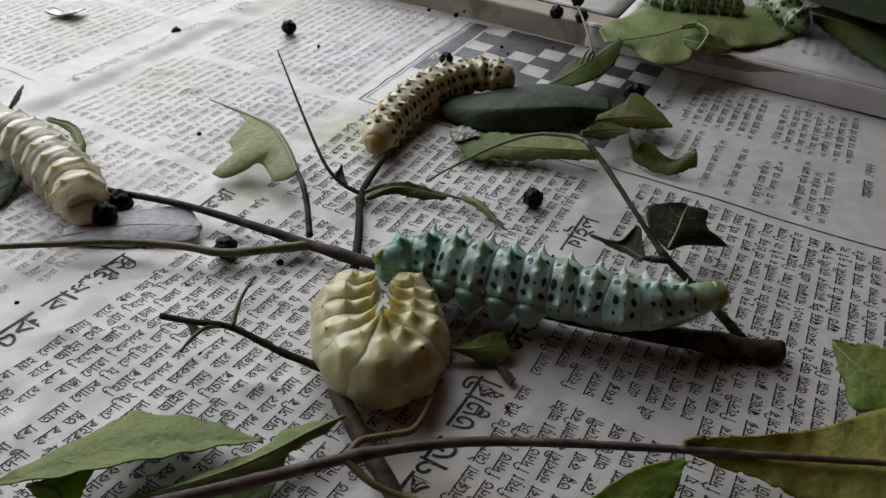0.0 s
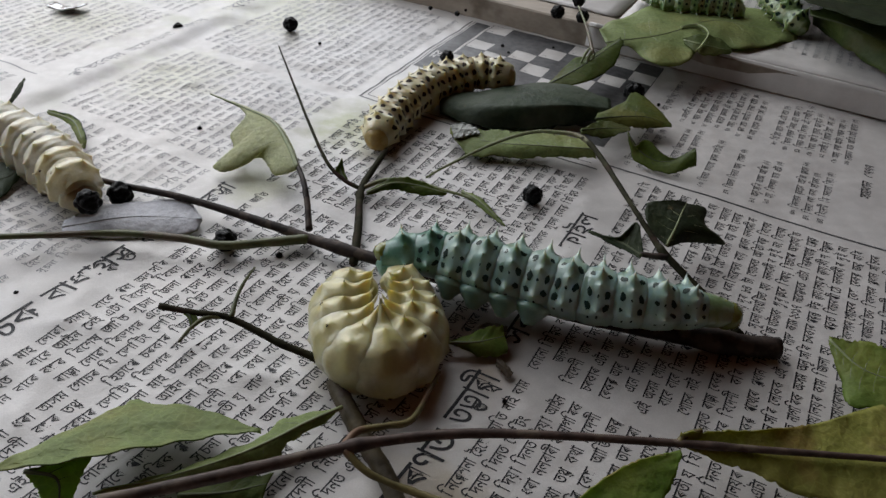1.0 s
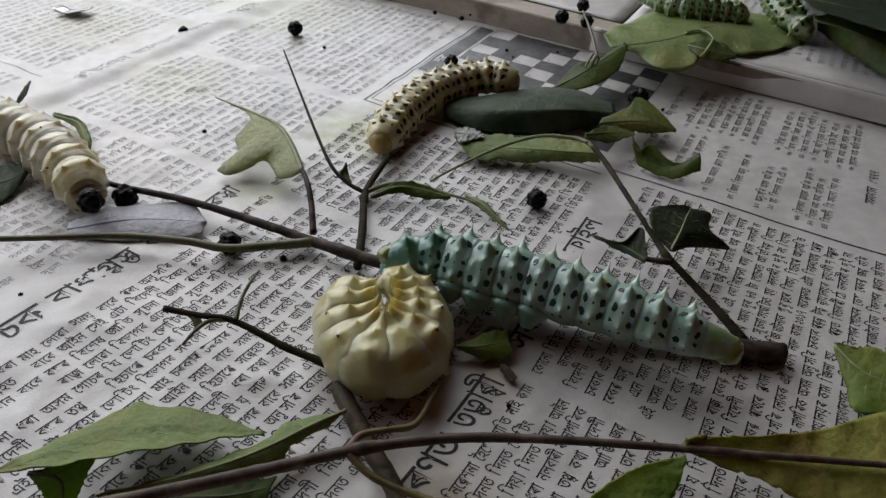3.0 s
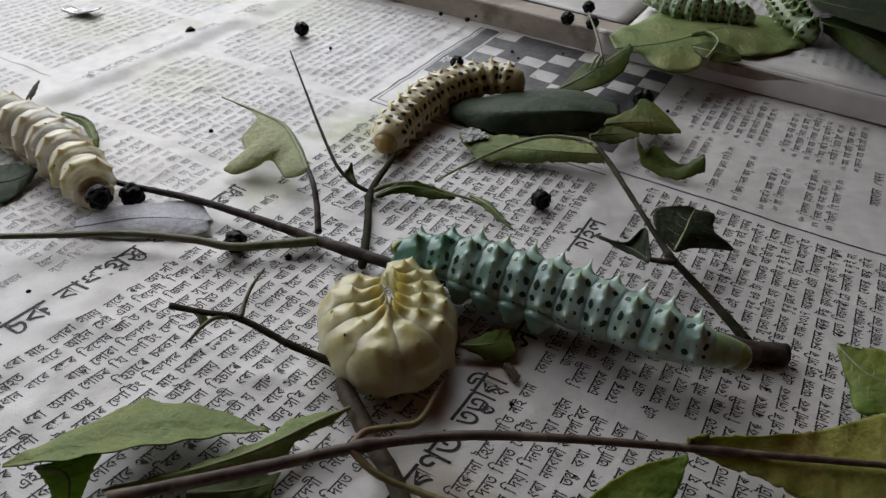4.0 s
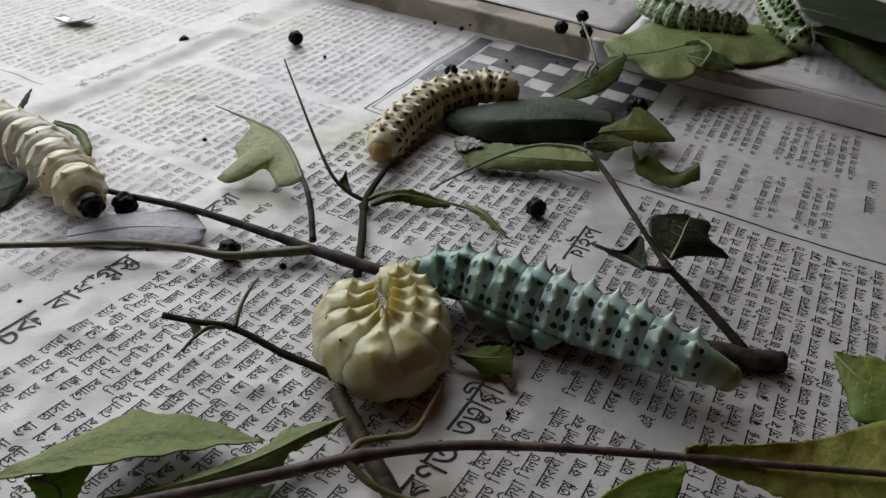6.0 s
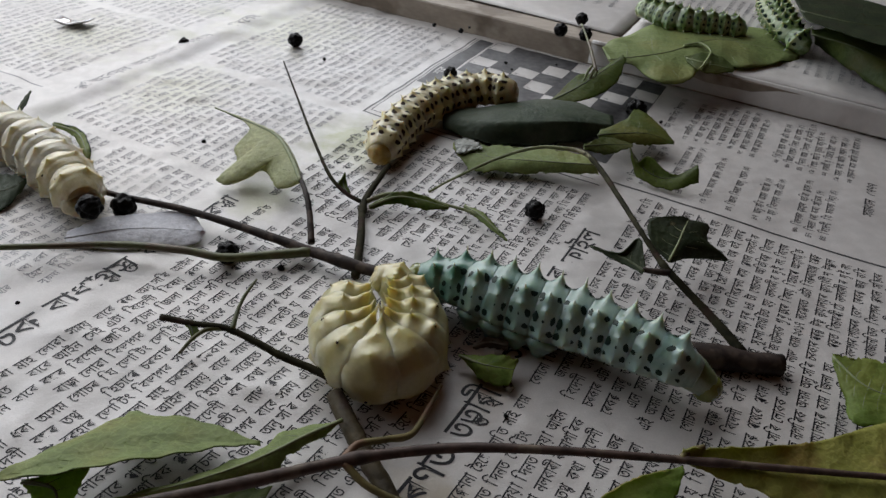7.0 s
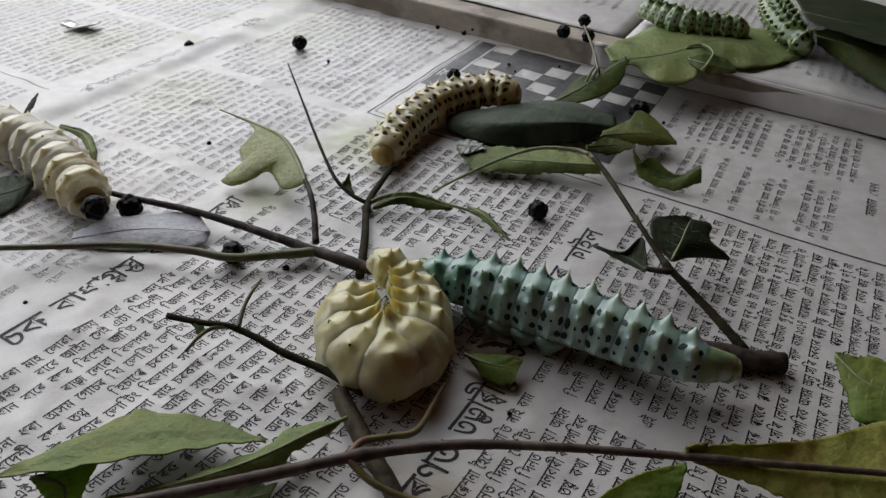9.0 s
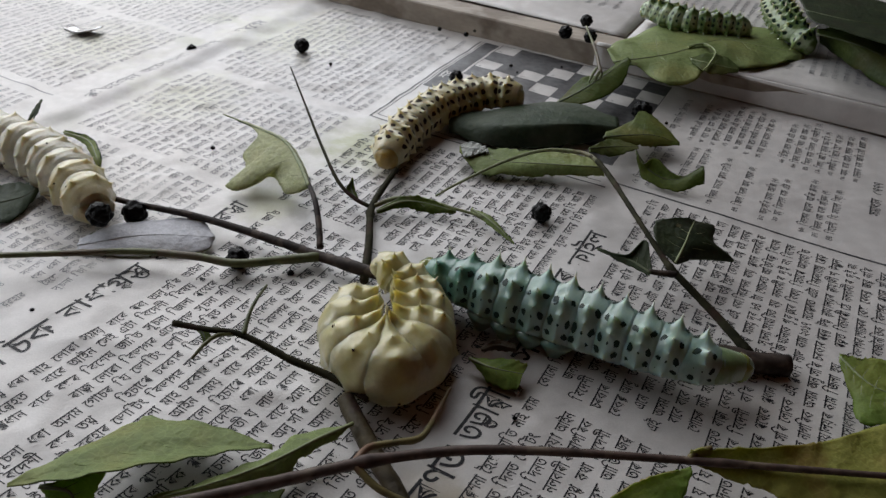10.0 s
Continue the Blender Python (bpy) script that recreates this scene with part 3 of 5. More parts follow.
board_box("rim_strip", BOARD_U, BOARD_U + 11, -420, 160, 0.3, BOARD_H, WOOD, "pale planed wooden edge")
board_box("panel", BOARD_U + 11.3, BOARD_U + 250, -420, 160, 0.3, BOARD_H - 0.6, WOOD)


def flat(x, y):
    return 0.25 * np.sin(np.asarray(x) * 0.06 + np.asarray(y) * 0.03)


upper = tagged(new("upper_newspaper"), "second newspaper sheet lying on the wooden board", "newspaper")
part_of("sheet", sheet_mesh(BOARD_U + 1.2, 480, -62, 160, 50, 60, BOARD_H + 0.6, height=flat), PAPER, upper)
part_of("sheet", sheet_mesh(BOARD_U + 12.0, 480, -400, -63, 50, 60, BOARD_H + 0.4, height=flat), PAPER, upper)
fold_down = sheet_mesh(BOARD_U - 0.45, BOARD_U + 1.25, -69.5, 160, 6, 70, 0.0, height=lambda x, y: 0.9 + (BOARD_H - 0.35) * np.clip((np.asarray(x) * CU + np.asarray(y) * SU - BOARD_U + 0.45) / 0.5, 0, 1) ** 0.6 + flat(x, y) * 0.3)
part_of("folded_edge", fold_down, PAPER, upper, "margin folded down over the board's edge")
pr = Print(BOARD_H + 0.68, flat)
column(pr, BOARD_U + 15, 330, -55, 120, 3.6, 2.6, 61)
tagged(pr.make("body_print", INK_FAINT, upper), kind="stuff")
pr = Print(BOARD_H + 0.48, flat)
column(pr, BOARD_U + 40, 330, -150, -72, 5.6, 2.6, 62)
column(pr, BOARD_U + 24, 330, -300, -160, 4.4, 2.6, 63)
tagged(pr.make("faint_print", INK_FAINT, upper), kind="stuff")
bpy.data.objects.remove(font_ob)


# ======== stems ========
TWIGS = {
    'main_stem': ([(66.6, 102.2, 2.2), (58.5, 102.4, 2.3), (41.5, 105.1, 2.4), (25.1, 108.1, 2.5), (8.2, 113.1, 2.5), (-10.9, 119.1, 2.8), (-28.8, 125.8, 2.5), (-36.8, 128.7, 3.0), (-57.8, 135.9, 3.5), (-77.2, 139.6, 4.0), (-92.8, 144.9, 4.0)], [2.2, 2.0, 1.5, 1.35, 1.25, 1.15, 1.1, 0.85, 0.7, 0.65, 0.6]),
    'left_shoot': ([(-28.6, 125.6, 2.5), (-36.7, 122.7, 3.0), (-45.6, 120.0, 3.5), (-54.1, 120.7, 4.0), (-67.4, 121.0, 4.0), (-80.7, 118.8, 4.0), (-97.9, 115.7, 4.0)], [1.1, 0.95, 0.9, 0.8, 0.7, 0.65, 0.6]),
    'right_shoot': ([(59.5, 103.8, 3.0), (53.3, 112.4, 6.0), (46.5, 118.4, 10.0), (44.4, 122.5, 11.0), (41.1, 130.5, 13.0), (37.0, 149.8, 13.0), (34.7, 157.9, 13.0), (33.2, 161.0, 12.8)], [1.0, 0.75, 0.75, 0.6, 0.58, 0.6, 0.66, 0.5]),
    'arch': ([(34.7, 157.9, 13.0), (33.0, 161.4, 12.7), (29.9, 164.1, 12.0), (21.5, 165.3, 11.0), (11.8, 163.3, 8.0), (0.7, 156.3, 5.0), (-4.6, 152.9, 3.0)], [0.6, 0.58, 0.52, 0.46, 0.42, 0.36, 0.25]),
    'right_spur': ([(46.5, 118.4, 10.0), (43.8, 118.4, 10.0), (41.0, 118.7, 10.0)], [0.8, 0.65, 0.5]),
    'center_twig': ([(-17.9, 119.5, 1.5), (-18.7, 133.3, 1.8), (-19.9, 146.8, 2.0), (-17.9, 157.1, 2.2), (-15.7, 165.4, 2.5)], [1.0, 0.95, 0.9, 0.8, 0.7]),
    'thin_shoot': ([(-19.9, 147.3, 2.0), (-24.3, 149.2, 3.0), (-29.1, 153.6, 5.0), (-35.8, 167.7, 7.0), (-44.3, 188.5, 8.5), (-53.4, 211.8, 9.0)], [0.55, 0.5, 0.42, 0.35, 0.3, 0.2]),
    'withered_shoot': ([(-19.6, 147.8, 2.0), (-14.1, 150.6, 3.0), (-7.2, 150.7, 3.0), (-0.2, 148.7, 2.5), (8.1, 145.6, 2.0), (14.4, 137.9, 1.0)], [0.6, 0.5, 0.4, 0.35, 0.35, 0.2]),
    'left_petiole': ([(-29.0, 128.7, 2.6), (-30.4, 134.9, 5.0), (-32.1, 140.4, 7.0), (-34.4, 145.9, 7.6), (-38.4, 154.7, 8.4)], [0.8, 0.75, 0.7, 0.6, 0.35]),
    'left_twig': ([(-48.0, 92.6, 11.0), (-42.3, 92.1, 10.5), (-37.0, 92.2, 10.0), (-32.9, 91.4, 9.0), (-26.7, 89.6, 7.0), (-19.6, 88.2, 5.0), (-12.2, 84.6, 4.0)], [0.6, 0.55, 0.6, 0.7, 0.75, 0.8, 0.8]),
    'left_spr1': ([(-35.4, 92.0, 10.0), (-35.4, 96.1, 11.0), (-34.7, 99.6, 12.0), (-33.7, 103.0, 12.5)], [0.5, 0.35, 0.3, 0.2]),
    'left_spr2': ([(-36.5, 92.3, 10.0), (-39.7, 91.4, 10.0), (-41.5, 89.2, 9.7), (-42.9, 86.2, 9.0)], [0.5, 0.4, 0.4, 0.25]),
    'front_stem': ([(-43.8, 55.5, 9.0), (-28.3, 61.0, 9.0), (-19.4, 64.5, 8.8), (-12.2, 67.3, 8.7), (-5.0, 69.6, 8.5), (6.2, 72.0, 8.2), (21.2, 73.0, 8.0), (40.4, 73.5, 7.5), (56.8, 73.4, 7.5), (76.3, 73.3, 7.5)], [0.95, 0.98, 0.98, 1.0, 0.92, 0.85, 0.75, 0.66, 0.58, 0.5]),
    'front_pet1': ([(-12.2, 67.3, 8.7), (-10.4, 71.1, 8.0), (-6.2, 73.3, 7.0), (-2.4, 75.6, 6.0), (0.0, 82.4, 5.0), (1.7, 87.4, 5.0)], [0.7, 0.6, 0.55, 0.6, 0.45, 0.3]),
    'front_pet2': ([(-11.9, 67.1, 8.7), (-8.7, 64.7, 7.5), (-5.2, 63.5, 6.5), (-1.0, 62.5, 6.0), (4.1, 60.7, 6.0)], [0.65, 0.55, 0.55, 0.7, 0.7]),
    'front_pet3': ([(39.8, 73.4, 7.5), (41.0, 74.7, 8.0), (43.7, 75.5, 8.7)], [0.6, 0.5, 0.4]),
    'under_stick': ([(-16.4, 85.1, 3.0), (-12.8, 78.6, 3.0), (-8.7, 72.0, 2.5), (-5.5, 67.4, 2.0), (-3.1, 62.2, 2.0)], [1.6, 1.6, 1.6, 1.5, 1.5]),
    'bud_stalk': ([(41.7, 252.2, 14.0), (43.0, 235.6, 12.5), (43.7, 220.8, 10.0)], [0.3, 0.5, 0.6]),
}


def stem(parent, name, key, material, seed, label="", knots=()):
    pts, rad = TWIGS[key]
    return part(name, tube(pts, rad, seed=seed, knots=knots), material, parent, label)


branch = tagged(new("leafy_branch"), "dark brown twig with forks and wilted leaves, lying on newspaper", "twig")
stem(branch, "main_stem", "main_stem", BARK, 1, "dark brown bark, cut at the thick end", ((0.1, 0.25), (0.55, 0.25)))
stem(branch, "side_shoot", "left_shoot", GREEN_STEM, 2, "olive green shoot")
stem(branch, "side_shoot", "right_shoot", BARK_GREY, 3, "arching shoot", ((0.35, 0.3), (0.9, 0.3)))
stem(branch, "petiole", "arch", PALE_STEM, 17, "thin green arching petiole")
stem(branch, "spur", "right_spur", BARK, 4)
stem(branch, "petiole", "left_petiole", BARK, 5)
twig = tagged(new("forked_twig"), "thin grey-green forked twig with a withered leaf on newspaper", "twig")
stem(twig, "main_stem", "center_twig", BARK_GREY, 6, knots=((0.5, 0.35),))
stem(twig, "side_shoot", "thin_shoot", BARK_GREY, 7)
stem(twig, "side_shoot", "withered_shoot", PALE_STEM, 8)
sprig = tagged(new("bare_sprig"), "bare green sprig with two short spurs, lying on newspaper", "twig")
stem(sprig, "main_stem", "left_twig", BARK_GREY, 9)
stem(sprig, "spur", "left_spr1", GREEN_STEM, 10)
stem(sprig, "spur", "left_spr2", GREEN_STEM, 11)
front = tagged(new("front_branch"), "long reddish brown twig with yellowing leaves over newspaper", "twig")
stem(front, "main_stem", "front_stem", BARK_RED, 12, knots=((0.33, 0.35), (0.78, 0.3)))
stem(front, "petiole", "front_pet1", PETIOLE, 13, "yellowish brown petiole")
stem(front, "petiole", "front_pet2", PETIOLE, 14, "yellowish brown petiole")
stem(front, "petiole", "front_pet3", PETIOLE, 15)
stick = tagged(new("short_stick"), "thick grey stick under the curled caterpillar", "twig")
stem(stick, "stick", "under_stick", BARK_OLIVE, 16)

# ======== leaves ========
LEAVES = {
    'bitten': ([(-35.1, 147.1, 6.5), (-38.1, 146.5, 5.0), (-41.0, 147.4, 4.2), (-43.0, 150.7, 4.2), (-45.2, 153.7, 4.5), (-47.3, 154.0, 4.3), (-48.7, 152.5, 3.6), (-51.4, 150.8, 2.6), (-54.9, 150.2, 2.0), (-57.4, 152.5, 2.0), (-55.3, 154.5, 2.8), (-53.2, 155.5, 3.4), (-53.8, 159.1, 4.2), (-55.6, 163.4, 5.0), (-53.8, 165.0, 5.6), (-51.6, 166.1, 6.2), (-51.7, 168.3, 7.0), (-53.0, 171.4, 7.6), (-59.4, 176.4, 7.6), (-65.5, 181.1, 7.0)],
        [(-34.6, 146.0, 7.5), (-38.8, 155.1, 8.3), (-44.3, 164.6, 8.6), (-51.8, 170.9, 8.3), (-65.5, 181.1, 7.0)],
        [(-34.4, 147.1, 7.2), (-38.1, 156.0, 8.0), (-43.9, 165.5, 8.5), (-51.7, 171.9, 8.3), (-65.6, 181.4, 7.0)]),
    'rolled': ([(-4.8, 199.4, 2.0), (7.7, 201.3, 3.0), (21.6, 208.3, 3.0), (35.6, 209.9, 3.0), (47.4, 202.1, 4.0)],
        [(-3.5, 195.8, 3.0), (7.5, 188.0, 6.0), (20.1, 187.0, 7.5), (33.0, 189.1, 7.5), (46.7, 194.5, 5.0)],
        [(-2.7, 190.9, 1.0), (8.0, 184.3, 1.2), (20.8, 184.3, 1.2), (33.9, 188.3, 1.2), (46.3, 192.3, 3.0)]),
    'silk': ([(0.6, 180.2, 3.5), (3.7, 180.4, 4.2), (7.1, 178.9, 4.4), (8.3, 175.9, 4.4)],
        [(1.0, 177.3, 3.7), (4.4, 175.5, 4.6), (8.5, 175.1, 4.5)],
        [(1.4, 174.6, 3.5), (2.4, 171.5, 3.6), (5.5, 173.3, 4.2), (8.5, 174.3, 4.4)]),
    'lying': ([(37.0, 173.0, 6.0), (26.1, 176.9, 5.0), (12.4, 178.2, 4.0), (0.8, 180.8, 3.0)],
        [(37.8, 167.8, 6.0), (24.1, 169.2, 5.0), (10.8, 171.1, 4.0), (0.5, 178.5, 3.0)],
        [(39.1, 166.4, 4.0), (27.3, 167.0, 2.5), (12.5, 166.3, 2.0), (5.0, 167.2, 2.0), (0.6, 176.0, 3.0)]),
    'serr': ([(41.9, 188.3, 6.0), (50.7, 197.7, 5.5), (54.9, 205.2, 5.5), (59.6, 200.2, 5.0), (63.3, 188.6, 4.0)],
        [(40.2, 182.7, 7.0), (47.0, 185.8, 6.5), (55.5, 188.0, 6.0), (63.1, 187.6, 4.0)],
        [(41.1, 181.5, 6.0), (47.8, 183.4, 5.0), (55.3, 184.4, 4.0), (62.9, 186.9, 4.0)]),
    'stub': ([(34.9, 172.8, 9.0), (42.6, 182.4, 7.0), (49.9, 181.2, 6.0)],
        [(34.8, 171.8, 9.0), (41.9, 177.5, 7.0), (49.8, 180.6, 6.0)],
        [(34.6, 170.3, 9.0), (41.6, 173.7, 6.0), (49.6, 179.3, 6.0)]),
    'saddle': ([(48.4, 177.3, 7.0), (50.0, 173.1, 5.0), (53.2, 175.4, 6.0), (59.4, 169.9, 4.0), (65.1, 170.3, 7.0)],
        [(48.6, 176.9, 6.0), (52.6, 172.1, 3.0), (58.3, 169.7, 2.5), (64.9, 168.8, 7.0)],
        [(48.5, 175.0, 5.0), (50.6, 170.2, 1.5), (57.9, 166.1, 1.0), (65.3, 166.7, 3.5)]),
    'heart': ([(46.9, 122.2, 10.0), (43.9, 126.4, 11.0), (43.7, 131.2, 12.0), (44.9, 135.3, 12.0), (51.2, 137.0, 12.0), (54.4, 137.8, 11.0)],
        [(47.1, 122.2, 10.0), (50.5, 129.0, 10.5), (52.1, 132.7, 11.0), (54.3, 137.3, 11.0)],
        [(47.4, 121.9, 10.0), (54.4, 128.2, 7.0), (63.5, 131.1, 5.0), (58.5, 132.7, 8.5), (59.2, 137.9, 9.5), (54.3, 137.3, 11.0)]),
    'spear': ([(41.9, 118.8, 10.0), (41.4, 127.2, 12.0), (36.7, 122.6, 11.0), (31.5, 127.2, 9.0)],
        [(41.2, 118.1, 10.0), (37.5, 122.2, 10.0), (31.5, 126.8, 9.0)],
        [(40.8, 117.3, 10.0), (37.5, 121.2, 9.0), (31.4, 126.4, 9.0)]),
    'olive': ([(28.8, 208.6, 4.0), (37.5, 220.0, 8.0), (44.0, 223.3, 9.0), (53.6, 231.6, 12.0)],
        [(28.7, 208.2, 4.0), (38.7, 213.8, 8.0), (53.5, 229.7, 12.0)],
        [(28.7, 207.4, 4.0), (39.2, 207.3, 6.0), (49.4, 215.7, 8.0), (54.1, 228.2, 11.5)]),
    'platform': ([(47.8, 239.5, 10.0), (52.7, 249.4, 10.5), (72.6, 267.3, 11.0), (91.5, 277.3, 11.0), (109.7, 267.8, 11.5), (118.5, 251.2, 10.0)],
        [(48.4, 228.4, 11.0), (68.3, 236.4, 12.0), (87.1, 251.0, 12.5), (100.5, 250.8, 12.0), (118.0, 249.6, 10.0)],
        [(49.5, 225.5, 10.0), (57.5, 227.0, 10.0), (62.5, 217.2, 9.5), (73.2, 220.0, 9.3), (77.9, 227.8, 10.5), (87.6, 233.9, 11.0), (94.2, 232.9, 9.8), (106.4, 239.4, 9.8), (117.5, 247.9, 9.8)]),
    'bit': ([(73.7, 233.3, 12.5), (80.1, 236.1, 13.0), (85.9, 236.3, 12.6), (89.8, 230.6, 11.0)],
        [(74.1, 232.2, 12.2), (79.3, 228.5, 12.6), (86.1, 228.7, 11.5), (89.6, 229.7, 10.8)],
        [(74.1, 230.4, 11.8), (76.4, 225.3, 11.4), (80.9, 224.0, 10.8), (89.0, 228.2, 10.4)]),
    'rim': ([(75.5, 242.7, 12.8), (81.2, 245.4, 13.4), (83.2, 237.1, 14.0), (80.2, 229.0, 13.6), (76.1, 223.4, 12.0)],
        [(75.3, 242.2, 12.8), (80.8, 243.7, 13.6), (82.5, 236.0, 14.2), (79.7, 228.4, 13.8), (76.1, 223.4, 12.0)],
        [(75.1, 241.1, 12.8), (80.7, 243.2, 13.4), (82.2, 236.0, 14.0), (79.6, 229.3, 13.6), (75.9, 223.4, 12.0)]),
    'platform_r': ([(120.2, 252.2, 18.5), (138.0, 258.4, 19.0), (147.4, 239.4, 18.0)],
        [(119.6, 249.5, 17.5), (128.9, 239.8, 18.0), (140.2, 222.9, 17.0)],
        [(125.2, 256.8, 12.0), (129.6, 234.7, 11.2), (136.7, 209.7, 11.2)]),
    'platform_far': ([(129.5, 314.9, 16.0), (153.8, 305.9, 16.0), (177.2, 287.2, 15.0)],
        [(117.6, 259.6, 22.0), (132.8, 249.0, 22.5), (156.8, 251.1, 22.0)],
        [(111.6, 235.6, 26.0), (121.2, 223.7, 26.0), (136.4, 212.3, 26.0)]),
    'small': ([(3.2, 97.8, 2.0), (7.7, 99.9, 3.0), (12.3, 102.0, 3.5), (13.3, 102.0, 3.0)],
        [(3.2, 97.6, 2.0), (8.3, 97.2, 3.0), (13.6, 99.7, 2.6)],
        [(3.4, 97.8, 1.5), (6.3, 96.4, 1.5), (9.3, 95.2, 1.0), (13.7, 96.0, 1.2), (14.3, 97.3, 1.8)]),
    'long': ([(-60.5, 59.4, 9.0), (-55.8, 68.3, 6.0), (-50.0, 77.1, 2.5), (-48.7, 78.6, 2.5), (-38.4, 77.4, 3.0), (-26.4, 73.4, 4.0)],
        [(-60.3, 59.1, 9.0), (-52.7, 64.4, 8.0), (-43.5, 69.9, 6.0), (-26.3, 73.2, 4.0)],
        [(-60.2, 58.8, 9.0), (-48.4, 61.4, 10.0), (-38.4, 66.2, 8.0), (-31.2, 70.0, 6.0), (-26.2, 72.8, 4.0)]),
    'flap': ([(-55.8, 59.6, 9.0), (-48.7, 63.7, 8.0), (-49.1, 60.8, 6.0), (-50.0, 57.9, 4.0)],
        [(-55.9, 59.4, 9.0), (-51.8, 59.6, 7.5), (-51.3, 57.4, 4.0)],
        [(-56.0, 59.2, 9.0), (-54.8, 58.6, 6.5), (-53.7, 57.2, 4.0)]),
    'second': ([(-13.9, 78.2, 5.0), (-19.8, 76.7, 4.5), (-23.7, 74.9, 4.0), (-25.6, 72.2, 4.0), (-29.2, 69.6, 4.0), (-32.9, 66.9, 4.0), (-39.6, 63.5, 4.0), (-47.6, 59.8, 4.0)],
        [(-13.9, 78.1, 5.0), (-19.2, 74.0, 5.4), (-23.8, 70.2, 5.4), (-29.3, 66.9, 5.0), (-36.9, 63.4, 4.6), (-47.5, 59.7, 4.0)],
        [(-13.9, 77.9, 5.0), (-16.5, 75.0, 4.5), (-20.0, 72.0, 4.0), (-21.5, 70.6, 4.0), (-22.4, 68.6, 3.6), (-25.1, 67.2, 3.4), (-31.4, 64.3, 3.0), (-36.7, 62.1, 3.0), (-47.5, 59.6, 4.0)]),
    'low': ([(-35.5, 62.9, 3.0), (-28.5, 64.9, 3.0), (-22.9, 66.7, 2.0)],
        [(-35.6, 60.8, 3.5), (-28.6, 62.2, 3.0), (-23.3, 64.5, 2.5)],
        [(-35.6, 59.9, 2.0), (-29.1, 60.5, 2.0), (-23.6, 61.9, 2.0)]),
    'big_r': ([(40.1, 74.6, 8.8), (46.4, 75.8, 9.0), (58.2, 78.0, 8.0), (66.2, 81.2, 7.0), (84.8, 89.0, 5.0)],
        [(40.1, 73.9, 7.5), (57.5, 74.2, 6.3), (77.2, 74.0, 6.3)],
        [(40.5, 73.3, 7.0), (50.6, 70.6, 5.0), (60.4, 67.4, 4.0), (74.0, 64.9, 4.0)]),
    'bottom': ([(39.8, 71.9, 8.0), (30.3, 68.6, 7.5), (21.8, 62.1, 6.0)],
        [(39.7, 71.6, 8.0), (32.0, 67.0, 6.5), (23.0, 61.2, 5.5)],
        [(39.8, 71.1, 8.0), (37.6, 66.3, 6.0), (33.8, 61.0, 5.0)]),
    'right': ([(75.1, 102.4, 6.0), (79.9, 101.0, 7.0), (87.8, 98.3, 8.0)],
        [(74.8, 101.4, 6.0), (78.1, 94.3, 6.0), (84.8, 90.5, 6.5)],
        [(74.6, 100.7, 5.5), (74.1, 92.3, 4.0), (73.1, 85.9, 5.0), (82.3, 84.7, 6.0)]),
    'edge_l': ([(-111.8, 144.6, 3.0), (-105.8, 146.0, 3.0), (-100.5, 147.8, 3.0)],
        [(-108.1, 137.3, 2.0), (-102.0, 141.0, 2.5), (-100.1, 147.1, 3.0)],
        [(-103.9, 129.0, 1.0), (-100.3, 135.6, 1.0), (-100.1, 146.9, 2.5)]),
    'pale': ([(-82.8, 127.3, 1.5), (-79.3, 130.9, 2.0), (-73.2, 133.6, 2.6), (-59.5, 136.8, 2.6), (-53.9, 131.6, 2.0)],
        [(-82.2, 124.8, 1.5), (-68.1, 128.6, 2.8), (-53.2, 130.5, 2.2)],
        [(-81.3, 123.1, 1.0), (-73.4, 122.5, 1.0), (-66.4, 123.3, 1.0), (-54.6, 126.4, 1.0), (-53.5, 130.7, 1.6)]),
    'withered': ([(-18.4, 145.7, 2.5), (-12.7, 150.2, 4.0), (-6.6, 150.5, 4.0), (0.5, 148.0, 2.5)],
        [(-18.3, 145.0, 2.5), (-12.6, 148.5, 3.5), (-6.4, 149.1, 3.0), (0.8, 147.3, 2.5)],
        [(-18.2, 144.6, 2.0), (-12.5, 147.8, 2.0), (-6.2, 146.9, 1.5), (0.6, 147.1, 2.0)]),
    'withered2': ([(4.6, 150.1, 2.0), (9.4, 145.9, 2.6), (14.7, 137.5, 1.5)],
        [(4.4, 149.3, 2.0), (8.9, 144.5, 2.5), (14.8, 137.7, 1.0)],
        [(4.3, 149.1, 1.5), (8.5, 144.4, 1.2), (14.7, 137.5, 0.8)]),
    'scrap': ([(7.2, 101.1, 2.0), (10.2, 102.9, 3.0), (14.3, 103.0, 2.0)],
        [(7.4, 100.3, 2.2), (10.3, 101.9, 2.2), (14.0, 101.0, 2.5)],
        [(7.9, 101.0, 1.0), (10.6, 101.7, 1.0), (14.2, 101.1, 1.2)]),
    'scrap_low': ([(12.1, 95.2, 1.0), (13.6, 94.2, 1.5), (15.2, 92.0, 1.0)],
        [(12.2, 94.3, 1.2), (13.4, 92.8, 1.4), (14.6, 91.0, 1.0)],
        [(12.0, 93.7, 0.8), (13.1, 92.1, 0.8), (14.1, 90.6, 0.8)]),
    'stipule': ([(-24.7, 149.1, 3.0), (-26.8, 150.8, 4.5), (-25.5, 154.1, 6.0)],
        [(-24.2, 149.2, 3.0), (-25.6, 151.8, 4.0), (-25.5, 154.1, 6.0)],
        [(-23.4, 149.8, 3.0), (-24.6, 152.4, 4.0), (-25.4, 154.1, 6.0)]),
    'stipule_left': ([(-45.1, 92.5, 10.6), (-43.1, 91.4, 10.2), (-41.6, 89.2, 9.5)],
